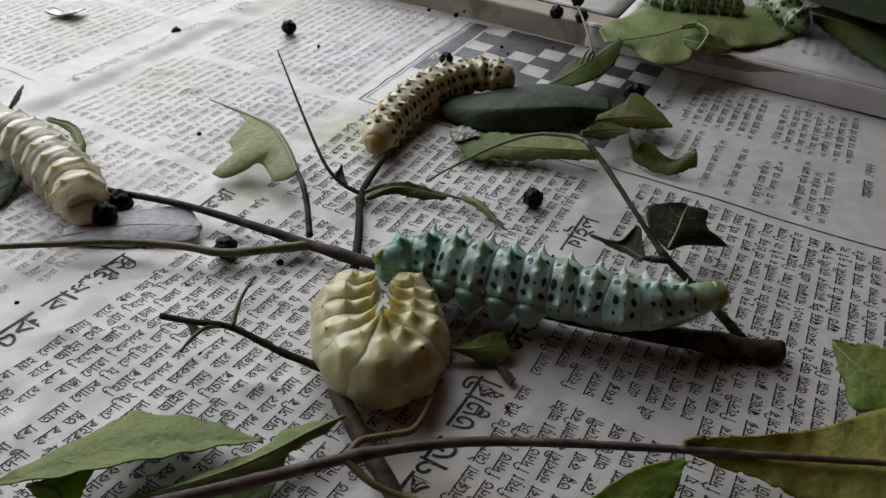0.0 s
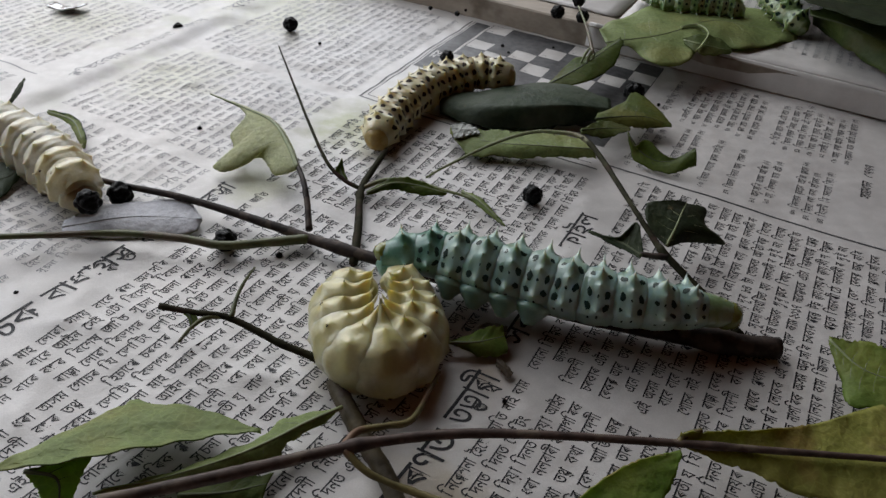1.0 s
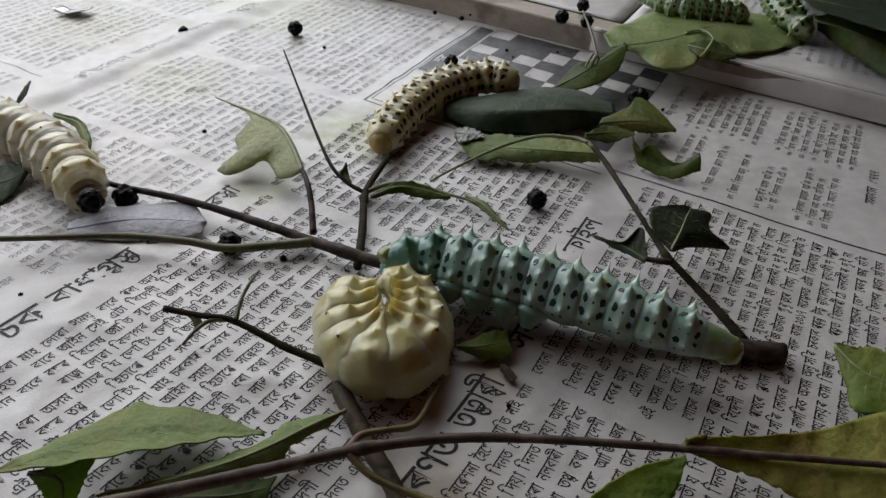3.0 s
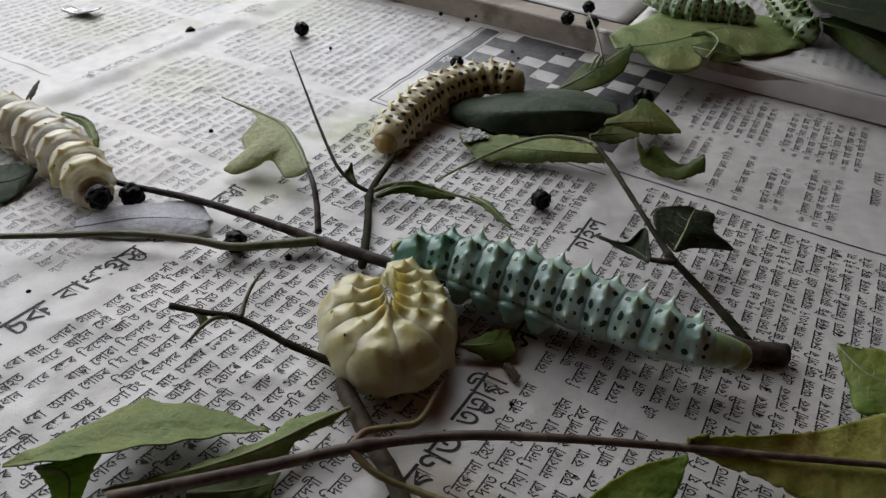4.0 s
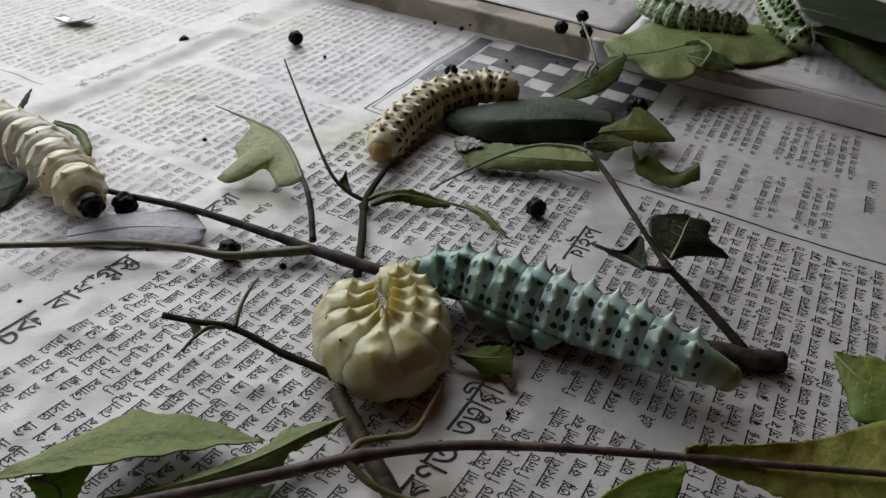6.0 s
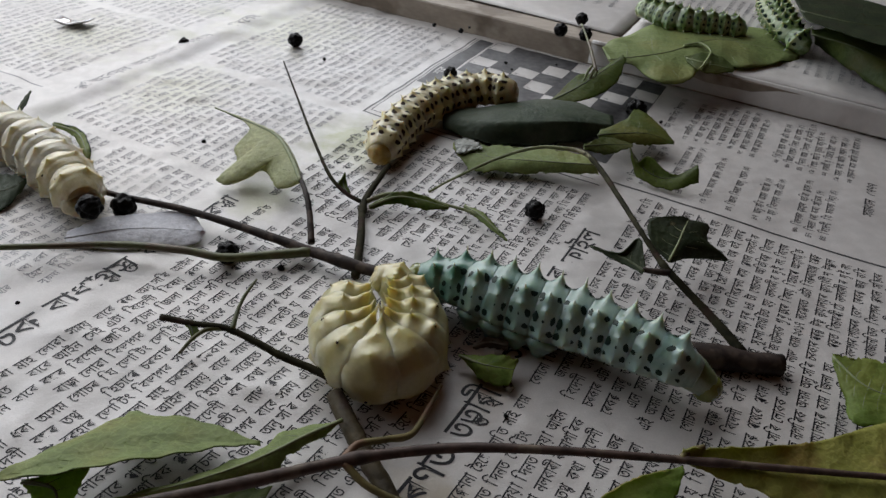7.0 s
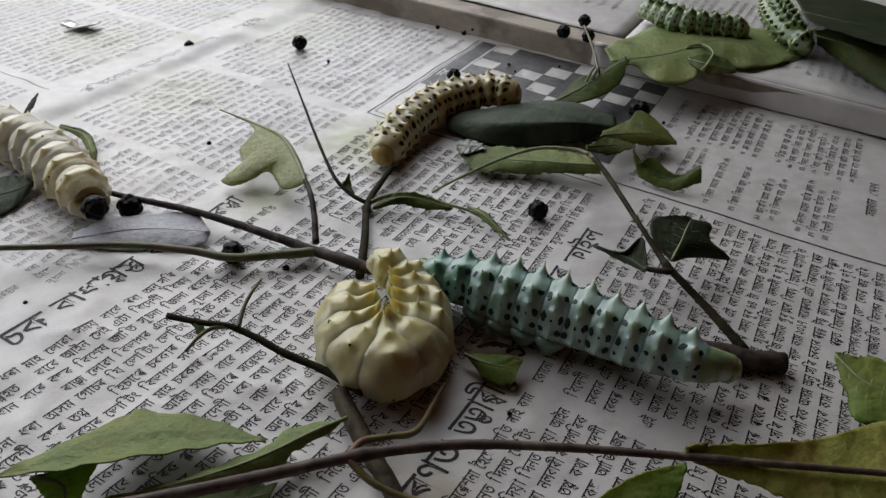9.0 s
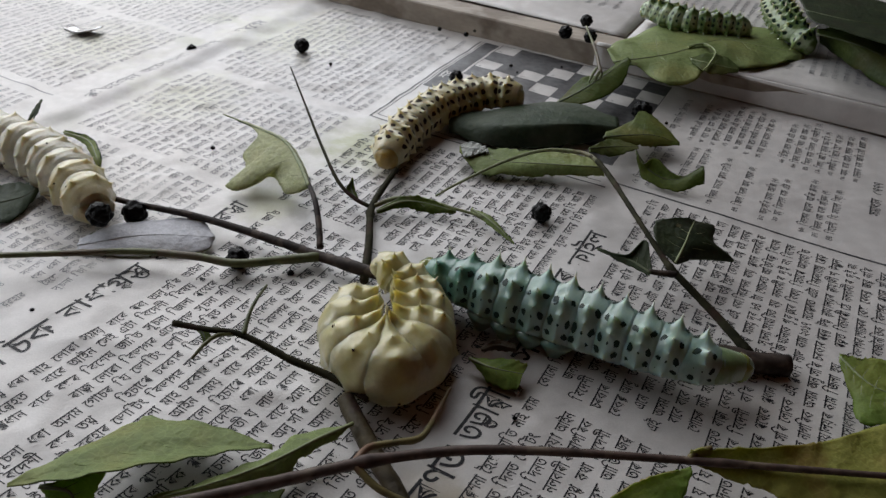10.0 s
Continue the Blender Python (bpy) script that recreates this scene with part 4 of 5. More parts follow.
        [(-43.9, 92.3, 10.5), (-42.3, 91.2, 10.2), (-41.3, 89.0, 9.5)],
        [(-42.3, 92.0, 10.5), (-40.8, 91.2, 10.2), (-41.1, 88.9, 9.5)]),
    'sliver': ([(-118.0, 174.3, 4.0), (-117.7, 177.7, 6.0), (-116.2, 180.8, 8.0)],
        [(-118.0, 173.6, 4.0), (-116.6, 176.2, 6.0), (-116.0, 180.8, 8.0)],
        [(-117.1, 173.1, 4.0), (-115.3, 175.4, 6.0), (-115.6, 180.2, 8.0)]),
    'hook': ([(-108.6, 175.1, 2.0), (-98.6, 169.9, 3.5), (-92.5, 161.9, 3.0), (-91.6, 158.6, 1.0)],
        [(-108.6, 174.7, 1.5), (-99.5, 169.4, 2.5), (-93.5, 161.1, 2.5), (-91.8, 158.3, 1.0)],
        [(-108.6, 174.4, 1.0), (-101.0, 169.8, 1.0), (-95.2, 162.1, 1.0), (-92.1, 158.3, 0.8)]),
}


def leaf(parent, key, top, under, vein=VEIN, veins=6, wave=0.25, jag=0.35, seed=0, thick=0.22, edge=None, name="leaf_blade", label="", nu=36, nv=8, midrib=1.0, arch=1.7, round_back=False):
    """A leaf blade drawn between its two edges and its midrib, with thickness, toothed edges and veins."""
    far, mid, near = (spline(p, nu) for p in LEAVES[key])
    rng = np.random.RandomState(seed + 77)
    bm, grid = bmesh.new(), []
    ph = rng.rand(4) * 6

    def at(i, w):
        """A place on the blade: w = -1 on the far edge, 0 on the midrib, 1 on the near edge."""
        e, m = (far[i], mid[i]) if w < 0 else (near[i], mid[i])
        a = abs(w)
        p = m + (e - m) * np.array([a, a, a ** arch])
        if round_back:
            q = a * math.pi / 2
            p = m + (e - m) * np.array([math.sin(q), math.sin(q), 1 - math.cos(q)])
        p = p + np.array([0, 0, 1.0]) * (0.35 * wave * math.sin(i * 0.8 + ph[0] + 2 * w) * a + wave * 0.4 * math.sin(i * 0.33 + ph[1]) * a * a)
        return p
    for i in range(nu + 1):
        row = []
        for j in range(2 * nv + 1):
            w = (j - nv) / nv
            p = at(i, w)
            if abs(w) == 1 and 0 < i < nu:
                e, m = (far[i], mid[i]) if w < 0 else (near[i], mid[i])
                d = (e - m) / (np.linalg.norm(e - m) + 1e-6)
                p = p - d * jag * (abs(rng.randn()) * 0.6 + 1.6 * max(0.0, math.sin(i * 0.55 + ph[2]) * math.sin(i * 0.21 + ph[3])))
            row.append(bm.verts.new(Vector(p) * MM))
        grid.append(row)
    for a, b in zip(grid, grid[1:]):
        for j in range(2 * nv):
            bm.faces.new((a[j], b[j], b[j + 1], a[j + 1]))
    bm.normal_update()
    if sum(f.normal.z * f.calc_area() for f in bm.faces) < 0:
        bmesh.ops.reverse_faces(bm, faces=bm.faces)
    ob = part(name, bm, [top, under, edge or under], parent, label)
    mod = ob.modifiers.new("thickness", "SOLIDIFY")
    mod.thickness, mod.offset, mod.material_offset, mod.material_offset_rim = thick * MM, 0.0, 1, 2
    # midrib and side veins
    ribs = bmesh.new()

    def rib(points, r):
        b2 = tube(points, r, 6, max(4, 2 * len(points)), 0.0)
        tmp = bpy.data.meshes.new("rib")
        b2.to_mesh(tmp)
        b2.free()
        ribs.from_mesh(tmp)
        bpy.data.meshes.remove(tmp)
    up = np.array([0, 0, 0.05])
    rib([at(i, 0) + up for i in range(0, nu + 1, 4)], [midrib * (0.34 - 0.24 * k / (nu // 4)) for k in range(nu // 4 + 1)])
    for k in range(veins):
        i0 = int(nu * (0.1 + 0.72 * k / max(veins, 1)))
        for s in (-1, 1):
            pts = [at(min(nu, i0 + int(q * nu * 0.13)), s * q * 0.92) + up * 0.9 for q in (0.0, 0.33, 0.66, 1.0)]
            if np.linalg.norm(pts[-1] - pts[0]) > 3:
                rib(pts, [0.11, 0.09, 0.07, 0.04])
    part("venation", ribs, vein, ob)
    return ob


leaf(branch, "bitten", LEAF_BACKLIT, LEAF_BACKLIT, VEIN, wave=0.2, veins=4, midrib=2.0, seed=1, nu=84, jag=0.15, edge=EDGE_BROWN, label="half-eaten green leaf, its colour paled as if backlit")
leaf(branch, "lying", LEAF_PALE, LEAF, wave=0.5, seed=2, jag=0.8, nu=60, label="pale green leaf underside with brown edge", edge=EDGE_BROWN)
leaf(branch, "stub", LEAF_SHADE, LEAF_SHADE, VEIN_DARK, seed=3, veins=3)
leaf(branch, "saddle", LEAF, LEAF_PALE, VEIN_DARK, veins=4, seed=4, label="curled green leaf piece", edge=EDGE_BROWN)
leaf(branch, "heart", LEAF_DARK, LEAF_DARK, VEIN, veins=4, seed=5, label="dark green leaf with a pale midrib")
leaf(branch, "spear", LEAF_DARK, LEAF_DARK, VEIN_DARK, veins=3, seed=6)
leaf(twig, "withered", LEAF_OLIVE, LEAF_PALE, VEIN, veins=3, seed=7, label="withered narrow leaf")
leaf(twig, "withered2", LEAF_PALE, LEAF_OLIVE, VEIN, veins=2, seed=8, label="withered leaf tip")
leaf(twig, "stipule", LEAF, LEAF_OLIVE, VEIN_DARK, veins=0, seed=34, nu=14, nv=4, name="bud_scale")
leaf(sprig, "stipule_left", LEAF_OLIVE, LEAF, VEIN_DARK, veins=0, seed=35, nu=14, nv=4, name="bud_scale")
leaf(front, "long", LEAF_PALE, LEAF, LEAF_PALE, veins=8, midrib=0.25, seed=9, wave=0.6, label="long pale green leaf", nu=48, edge=LEAF_SHADE)
leaf(front, "flap", LEAF_FRESH, LEAF_FRESH, VEIN_DARK, veins=3, seed=10, label="olive green leaf flap")
leaf(front, "second", LEAF_PALE, LEAF_PALE, VEIN, veins=7, seed=11, nu=56, wave=0.6)
leaf(front, "low", LEAF, LEAF, VEIN_DARK, veins=3, seed=13)
leaf(front, "big_r", LEAF_YELLOW, LEAF_YELLOW, LEAF_YELLOW, veins=7, seed=14, wave=0.6, label="large yellowing leaf", nu=48, edge=LEAF_YELLOW)
leaf(front, "bottom", LEAF_FRESH, LEAF_FRESH, LEAF_FRESH, veins=5, seed=15, midrib=0.5, edge=LEAF_YELLOW, thick=0.4, jag=0.15, label="yellow-green leaf with a yellow margin")


def loose_leaf(name, label, *a, **k):
    ob = tagged(new(name), label, "leaf")
    leaf(ob, *a, **k)
    return ob


loose_leaf("rolled_leaf", "dark dusty green leaf rolled lengthwise, lying on newspaper", "rolled", LEAF_DUSTY, LEAF_DARK, LEAF_DUSTY, veins=0, wave=0.6, seed=20, midrib=0.25, nv=12, round_back=True)
loose_leaf("serrated_leaf", "green leaf with a toothed edge beside the rolled leaf", "serr", LEAF, LEAF, VEIN_DARK, veins=5, seed=21, jag=0.7)
loose_leaf("olive_leaf", "olive green leaf leaning over the puzzle squares", "olive", LEAF_OLIVE, LEAF_OLIVE, VEIN_DARK, veins=5, seed=22, jag=0.3)
broad = loose_leaf("broad_leaf", "broad pale green leaf on the raised sheet", "platform", LEAF_PALE, LEAF, VEIN, veins=6, seed=23, wave=1.2, jag=0.4, nu=48)
loose_leaf("curled_leaf_bit", "darker green folded bit of leaf on the broad leaf", "bit", LEAF_SHADE, LEAF, VEIN, veins=2, seed=38)
leaf(broad, "rim", LEAF_PALE, LEAF_PALE, VEIN, veins=0, seed=39, name="curled_rim")
loose_leaf("broad_leaf", "broad grey-green leaf on the raised sheet", "platform_r", LEAF_SHADE, LEAF_DARK, VEIN_DARK, veins=0, seed=24)
loose_leaf("broad_leaf", "dark green leaf behind the others on the raised sheet", "platform_far", LEAF_DARK, LEAF_DARK, VEIN_DARK, veins=0, seed=25)
small_leaf = loose_leaf("small_leaf", "small fresh green leaf piece on newspaper", "small", LEAF_FRESH, LEAF, VEIN, veins=3, seed=26)
loose_leaf("yellowing_leaf", "yellowing leaf with a ragged edge above the newspaper", "right", LEAF_FRESH, LEAF, VEIN, veins=5, seed=27, jag=0.6)
loose_leaf("grey_leaf", "dark grey-green leaf under the ivory caterpillar", "edge_l", LEAF_DUSTY, LEAF_DARK, VEIN_DARK, veins=4, seed=28)
loose_leaf("silvery_leaf", "silvery white leaf underside lying flat on newspaper", "pale", LEAF_GREY, LEAF_PALE, LEAF_GREY, veins=6, seed=29, jag=0.3)
loose_leaf("silk_patch", "white crumpled silk stuck to the pale leaf", "silk", SILK, SILK, SILK, veins=0, seed=41, wave=0.5, jag=0.9)
loose_leaf("leaf_sliver", "dark dry sliver of leaf standing on newspaper", "sliver", LEAF_DARK, LEAF_DARK, VEIN_DARK, veins=0, seed=30)
loose_leaf("curled_leaf_scrap", "thin curled scrap of pale leaf behind the ivory caterpillar", "hook", LEAF_PALE, LEAF_DUSTY, VEIN, veins=2, seed=31)

for key in ("scrap", "scrap_low"):
    loose_leaf("dried_scrap", "brown dried scrap of leaf stuck to the newspaper", key, EDGE_BROWN, EDGE_BROWN, EDGE_BROWN, veins=0, seed=33, jag=0.5)

# ======== droppings and chips ========


def pellet_mesh(seed):
    """A ridged dropping: six rows of rounded lobes round a short barrel."""
    rng = np.random.RandomState(seed)
    bm = bmesh.new()
    bmesh.ops.create_icosphere(bm, subdivisions=4, radius=1.0)
    for v in bm.verts:
        n = v.co.normalized()
        a, z = math.atan2(n.y, n.x), n.z
        lobes = abs(math.sin(3 * a + 0.4 * math.sin(3 * z))) ** 0.6 * abs(math.sin(math.acos(max(-1, min(1, z))) * 4)) ** 0.5
        r = 0.80 + 0.2 * lobes + 0.07 * noise.noise(Vector(n) * 3 + Vector((seed * 5, 0, 0)))
        v.co = Vector((n.x * r, n.y * r, n.z * r * 1.08))
    for v in bm.verts:
        v.co *= 2.6 * MM
    me = bpy.data.meshes.new("dropping")
    bm.to_mesh(me)
    bm.free()
    me.materials.append(FRASS)
    me.polygons.foreach_set("use_smooth", [True] * len(me.polygons))
    return me


PELLET = [pellet_mesh(k) for k in range(3)]


def dropping(k, place, turn, size=1.0, label="black ridged caterpillar dropping on newspaper"):
    ob = tagged(new("dropping", PELLET[k % 3]), label, "dropping", "droppings on the newspaper")
    ob.matrix_world = Matrix.Translation(mm(place)) @ Euler([radians(a) for a in turn]).to_matrix().to_4x4() @ Matrix.Scale(size, 4)
    return ob


dropping(0, (21.6, 149.4, 2.5), (80, 10, 30))
dropping(1, (-57.5, 246.4, 2.5), (20, 70, 10))
dropping(2, (34.9, 252.6, 11.3), (70, 0, 50), 0.95, "black ridged caterpillar dropping on the raised sheet")
dropping(0, (43.3, 249.9, 11.3), (10, 60, 80), 0.9, "black ridged caterpillar dropping on the raised sheet")
dropping(1, (43.7, 266.0, 11.3), (50, 40, 0), 0.9, "black ridged caterpillar dropping on the raised sheet")
dropping(2, (-46.1, 123.3, 2.4), (75, 20, 0), 1.0, "black ridged caterpillar dropping under the green shoot")
dropping(0, (56.7, 211.7, 2.4), (40, 80, 20), 1.2, "black ridged caterpillar dropping beside the serrated leaf")
dropping(1, (-2.2, 228.8, 2.2), (0, 80, 60), 0.9)
dropping(2, (-74.0, 137.2, 2.8), (60, 0, 40), 1.15, "black ridged caterpillar dropping beside the ivory caterpillar")
fresh = dropping(0, (-78.5, 131.2, 4.6), (35, 15, 60), 1.3, "fresh black dropping at the ivory caterpillar's end")
for place, size in (((-34.2, 121.6, 0.6), 0.30), ((-45.6, 236.4, 0.5), 0.22), ((-9.4, 253.9, 9.0), 0.30), ((0.1, 250.3, 9.0), 0.35), ((16.7, 245.9, 0.4), 0.25), ((18.7, 240.6, 0.3), 0.18), ((-94.8, 240.3, 0.8), 0.70), ((-82.2, 104.4, 0.4), 0.20), ((13.5, 85.8, 0.3), 0.16), ((61.0, 207.0, 0.4), 0.25), ((64.2, 208.3, 0.4), 0.20), ((34.7, 248.0, 0.3), 0.15), ((3.0, 254.2, 9.0), 0.20), ((-67.1, 173.4, 0.5), 0.25), ((-22.0, 246.2, 0.4), 0.15)):
    tagged(dropping(1, place, (30, 50, 10), size), "small black crumb of dropping on paper", "crumb", "crumbs on the newspaper")

bm = bmesh.new()
bmesh.ops.create_grid(bm, x_segments=8, y_segments=5, size=1)
for v in bm.verts:
    v.co = Vector((v.co.x * 5.5 - 137, v.co.y * 3.4 + 250, 1.4 + 1.1 * v.co.x ** 2 - 0.6 * v.co.y + 0.4 * math.sin(3 * v.co.x))) * MM
chip = tagged(part("shiny_chip", bm, FOIL, None), "small shiny pale chip with a dark end on newspaper", "chip")
chip.modifiers.new("thickness", "SOLIDIFY").thickness = 0.5 * MM

bud = tagged(new("bud_stalk"), "dry yellow bud stalk leaning over the board's edge", "twig")
pts, rad = TWIGS["bud_stalk"]
part("stalk", tube(pts, rad, seed=40), GREEN_STEM, bud)
for k in range(5):
    b0 = np.array(pts[2]) + (0.6 * k - 1.4, -0.5 * k, -0.8 * k + 2)
    part("bud", tube([b0, b0 + (-1.5 + 0.5 * k, -2, -1.5), b0 + (-2.6 + 0.8 * k, -4, -3.5)], [0.25, 0.5, 0.2], 8, 8, 0.02), VEIN, bud)

# ======== caterpillars ========


def ring_point(s, phi, length, r0, r1, bend, fold, bumps, ridge, wrinkle):
    """A place on a body ring: s from 0 (tail side) to 1 (head side), phi from the back (0) round the flank."""
    c = min(max(s, 0.0), 1.0)
    over = abs(s - c)
    if bend:
        fold = fold * (0.16 + 1.1 * (1 - math.cos(phi)) / 2)
    edge = abs(2 * c - 1)
    swell = 1 - fold * (0.35 * edge ** 2 + 0.65 * edge ** 5) - (0.5 if bend else 0.9) * over ** 1.3
    swell += ridge * math.exp(-((s - 0.5) / 0.16) ** 2)
    swell += wrinkle * math.cos(2 * math.pi * (s * 4.6 + 0.12 * math.sin(3 * phi))) * min(1.0, (abs(s - 0.5) / 0.36) ** 3)
    r = (r0 + (r1 - r0) * s) * swell
    x = (s - 0.5) * length
    for at, high in bumps:
        d = math.hypot((abs(phi) - at) * r, x)
        r += high * (0.30 * math.exp(-(d / 1.15) ** 2) + 0.70 * math.exp(-d / 0.6))
    r *= 1 + 0.08 * math.exp(-((abs(phi) - 1.85) / 0.25) ** 2) - 0.10 * max(0.0, -math.cos(phi)) ** 2
    z = r * math.cos(phi)
    y = r * math.sin(phi)
    if bend:
        rad = 1 / bend
        ang = x / rad
        return Vector((math.sin(ang) * (rad + z), y, math.cos(ang) * (rad + z) - rad))
    return Vector((x, y, z))


def normal_at(s, phi, *a):
    p = ring_point(s, phi, *a)
    d1 = ring_point(s + 0.02, phi, *a) - ring_point(s - 0.02, phi, *a)
    d2 = ring_point(s, phi + 0.02, *a) - ring_point(s, phi - 0.02, *a)
    n = d1.cross(d2).normalized()
    return p, n if n.dot(Vector((0, math.sin(phi), math.cos(phi)))) > 0 else -n


def closer(low, high, n, marks, near):
    """Even steps from low to high, with closer ones round each mark."""
    out = set(np.linspace(low, high, n).round(5))
    for m in marks:
        out |= {round(m + d, 5) for e in near for d in (-e, e) if low < m + d < high}
    out = sorted(out)
    return [out[0]] + [q for p, q in zip(out, out[1:]) if q - p > 0.006]


def ring_mesh(a, seed, fine=True):
    marks = [side * at for at, high in a[5] for side in (-1, 1) if high > 0.3] if fine else []
    around = closer(-math.pi, math.pi, 45 if fine else 30, marks, (0.0, 0.035, 0.08, 0.14, 0.2))[:-1]
    steps = closer(-0.24, 1.24, 30 if fine else 18, [0.5] if fine else [], (0.0, 0.025, 0.06, 0.1))
    bm, rows, n = bmesh.new(), [], len(around)
    for s in steps:
        row = []
        for phi in around:
            p = ring_point(s, phi, *a)
            p = p * (1 + (0.075 if a[3] else 0.03) * noise.noise(p * 0.3 + Vector((seed * 3.1, 0, 0))) + 0.012 * noise.noise(p * 0.9 + Vector((seed * 7.7, 3, 0))))
            row.append(bm.verts.new(p * MM))
        rows.append(row)
    for b, c in zip(rows, rows[1:]):
        for j in range(n):
            bm.faces.new((b[j], c[j], c[(j + 1) % n], b[(j + 1) % n]))
    bm.faces.new(rows[0]), bm.faces.new(rows[-1][::-1])
    bmesh.ops.recalc_face_normals(bm, faces=bm.faces)
    return bm


def spike_mesh(name, height, base, material, tip=0.14):
    """The slender tip that stands on a wart of the skin."""
    bm, rows = bmesh.new(), []
    prof = [(0.0, 1.0), (0.2, 0.86), (0.4, 0.68), (0.6, 0.5), (0.78, 0.36), (0.92, 0.24), (1.0, tip)]
    for h, r in prof:
        rows.append([bm.verts.new(Vector((base * r * math.cos(k * math.pi / 5) + 0.14 * height * h * h, base * r * math.sin(k * math.pi / 5), height * (h - 0.5))) * MM) for k in range(10)])
    for b, c in zip(rows, rows[1:]):
        for j in range(10):
            bm.faces.new((b[j], b[(j + 1) % 10], c[(j + 1) % 10], c[j]))
    bm.faces.new(rows[-1]), bm.faces.new(rows[0][::-1])
    bmesh.ops.recalc_face_normals(bm, faces=bm.faces)
    me = bpy.data.meshes.new(name)
    bm.to_mesh(me)
    bm.free()
    me.materials.append(material)
    me.polygons.foreach_set("use_smooth", [True] * len(me.polygons))
    return me


def add_spots(ring, a, spots, seed, material, name="spot"):
    for k, one in enumerate(spots):
        part(name, spots_mesh(a, [one], seed * 31 + k), material, ring)


def spots_mesh(a, spots, seed):
    """Dark spots laid on a ring: (s, phi, half length along the ring's width, half length round it)."""
    rng = np.random.RandomState(seed)
    bm = bmesh.new()
    for s, phi, ds, dphi in spots:
        ds, dphi = ds * rng.uniform(0.75, 1.2), dphi * rng.uniform(0.75, 1.2)
        skew = rng.uniform(-0.5, 0.5)
        mid = normal_at(s, phi, *a)
        c = bm.verts.new((mid[0] + mid[1] * 0.10) * MM)
        rim = []
        for k in range(12):
            w = 2 * math.pi * k / 12
            r = 1 + 0.12 * rng.randn()
            p, nn = normal_at(s + ds * r * (math.cos(w) + skew * math.sin(w)), phi + dphi * r * math.sin(w), *a)
            rim.append(bm.verts.new((p + nn * 0.03) * MM))
        for k in range(12):
            bm.faces.new((c, rim[k], rim[(k + 1) % 12]))
    bmesh.ops.recalc_face_normals(bm, faces=bm.faces)
    return bm


def caterpillar(name, label, rings, length, radii, skin, tip, keys, rolls, bend=0.0, fold=0.14, angles=((30, 1.0), (75, 0.25), (118, 0.8)), swell=0.7, spike=(1.5, 0.55), spots=None, spot_mat=None,
                tail_skin=None, head_skin=None, prolegs=True, base_z=0.0, dots=0, leg_mat=None, tails=0, head_ring=True, head_size=0.8, end_spines=False, clasper_skin=None, skins=(),
                ridge=0.03, wrinkle=0.006, spine_at=None, fine=True, leg=(2.0, 0.46), plate=False, specks=()):
    """A larva in body rings from tail to head. keys: (seconds, its middle line in millimetres, tail first); rolls: (seconds, degrees by which its back leans to its left)."""
    root = tagged(new(name), label, "caterpillar", "caterpillars")
    line0 = even(keys[0][1], 2)
    home = Vector((line0[1][0], line0[1][1], base_z)) * MM
    root.matrix_world = Matrix.Translation(home)
    step = length / rings
    poses = [[] for _ in range(rings)]
    for t, line in keys:
        p = even(line, 2 * rings)
        roll = float(np.interp(t, [r[0] for r in rolls], [r[1] for r in rolls]))
        for k in range(rings):
            along = Vector(p[2 * k + 2] - p[2 * k]).normalized()
            left = Vector((0, 0, 1)).cross(along).normalized()
            back = along.cross(left)
            q = Matrix.Rotation(radians(-roll), 3, along)
            left, back = q @ left, q @ back
            m = Matrix((along, left, back)).transposed().to_4x4()
            m.translation = Vector(p[2 * k + 1]) * MM - home
            poses[k].append((t, m))
    spikes = spike_mesh("tubercle", spike[0], spike[1], tip)
    stretch = [np.linalg.norm(np.diff(even(line, 60), axis=0), axis=1).sum() for _, line in keys]
    step = max(step, float(np.mean(stretch)) / rings)
    movers = []
    for k in range(rings):
        wobble = random.Random(k + 5).uniform(0.965, 1.05) if bend else 1.0
        r0, r1 = wobble * np.interp([k / rings, (k + 1) / rings], [q[0] for q in radii], [q[1] for q in radii])
        spiny = k < rings - 1 or end_spines
        size = 0.5 * (float(r0) + float(r1))
        here = [(d, f * (spine_at(k, d) if spine_at else 1.0) * (0.7 + 0.3 * size / 5.5)) for d, f in angles] if spiny else []
        a = (step, float(r0), float(r1), bend, fold, tuple((radians(d), swell * f) for d, f in here), ridge, wrinkle)
        mat = skins[k] if k < len(skins) else head_skin if head_skin and k == rings - 1 and head_ring else tail_skin if tail_skin and k <= tails else skin
        ring = part("body_ring", ring_mesh(a, k, fine), mat, root)
        for phi, much in here:
            for side in (-1, 1) if much > 0.12 else ():
                p, nn = normal_at(0.5, side * radians(phi), *a)
                sp = new("tubercle", spikes)
                sp.parent = ring
                sc = random.Random(k * 7 + phi + side).uniform(0.8, 1.15) * (0.35 + 0.65 * much)
                sp.matrix_basis = Matrix.Translation(p * MM) @ nn.to_track_quat("Z", "X").to_matrix().to_4x4() @ Matrix.Scale(sc, 4)
        if spots and spiny and (k or end_spines):
            add_spots(ring, a, spots, k, spot_mat)
        elif dots:
            rng = random.Random(k)
            add_spots(ring, a, [(rng.uniform(0.3, 0.7), rng.uniform(-1.5, 1.5), 0.045, 0.04) for _ in range(dots)], k, SPOT_BROWN, "speck")
        if specks and spiny:
            add_spots(ring, a, [(f, side * radians(d), 0.05, 0.05) for f, d in specks for side in (-1, 1)], k + 50, SPOT_BROWN, "spiracle")
        if prolegs and k in (2, 3, 4, 5):
            for side in (-1, 1):
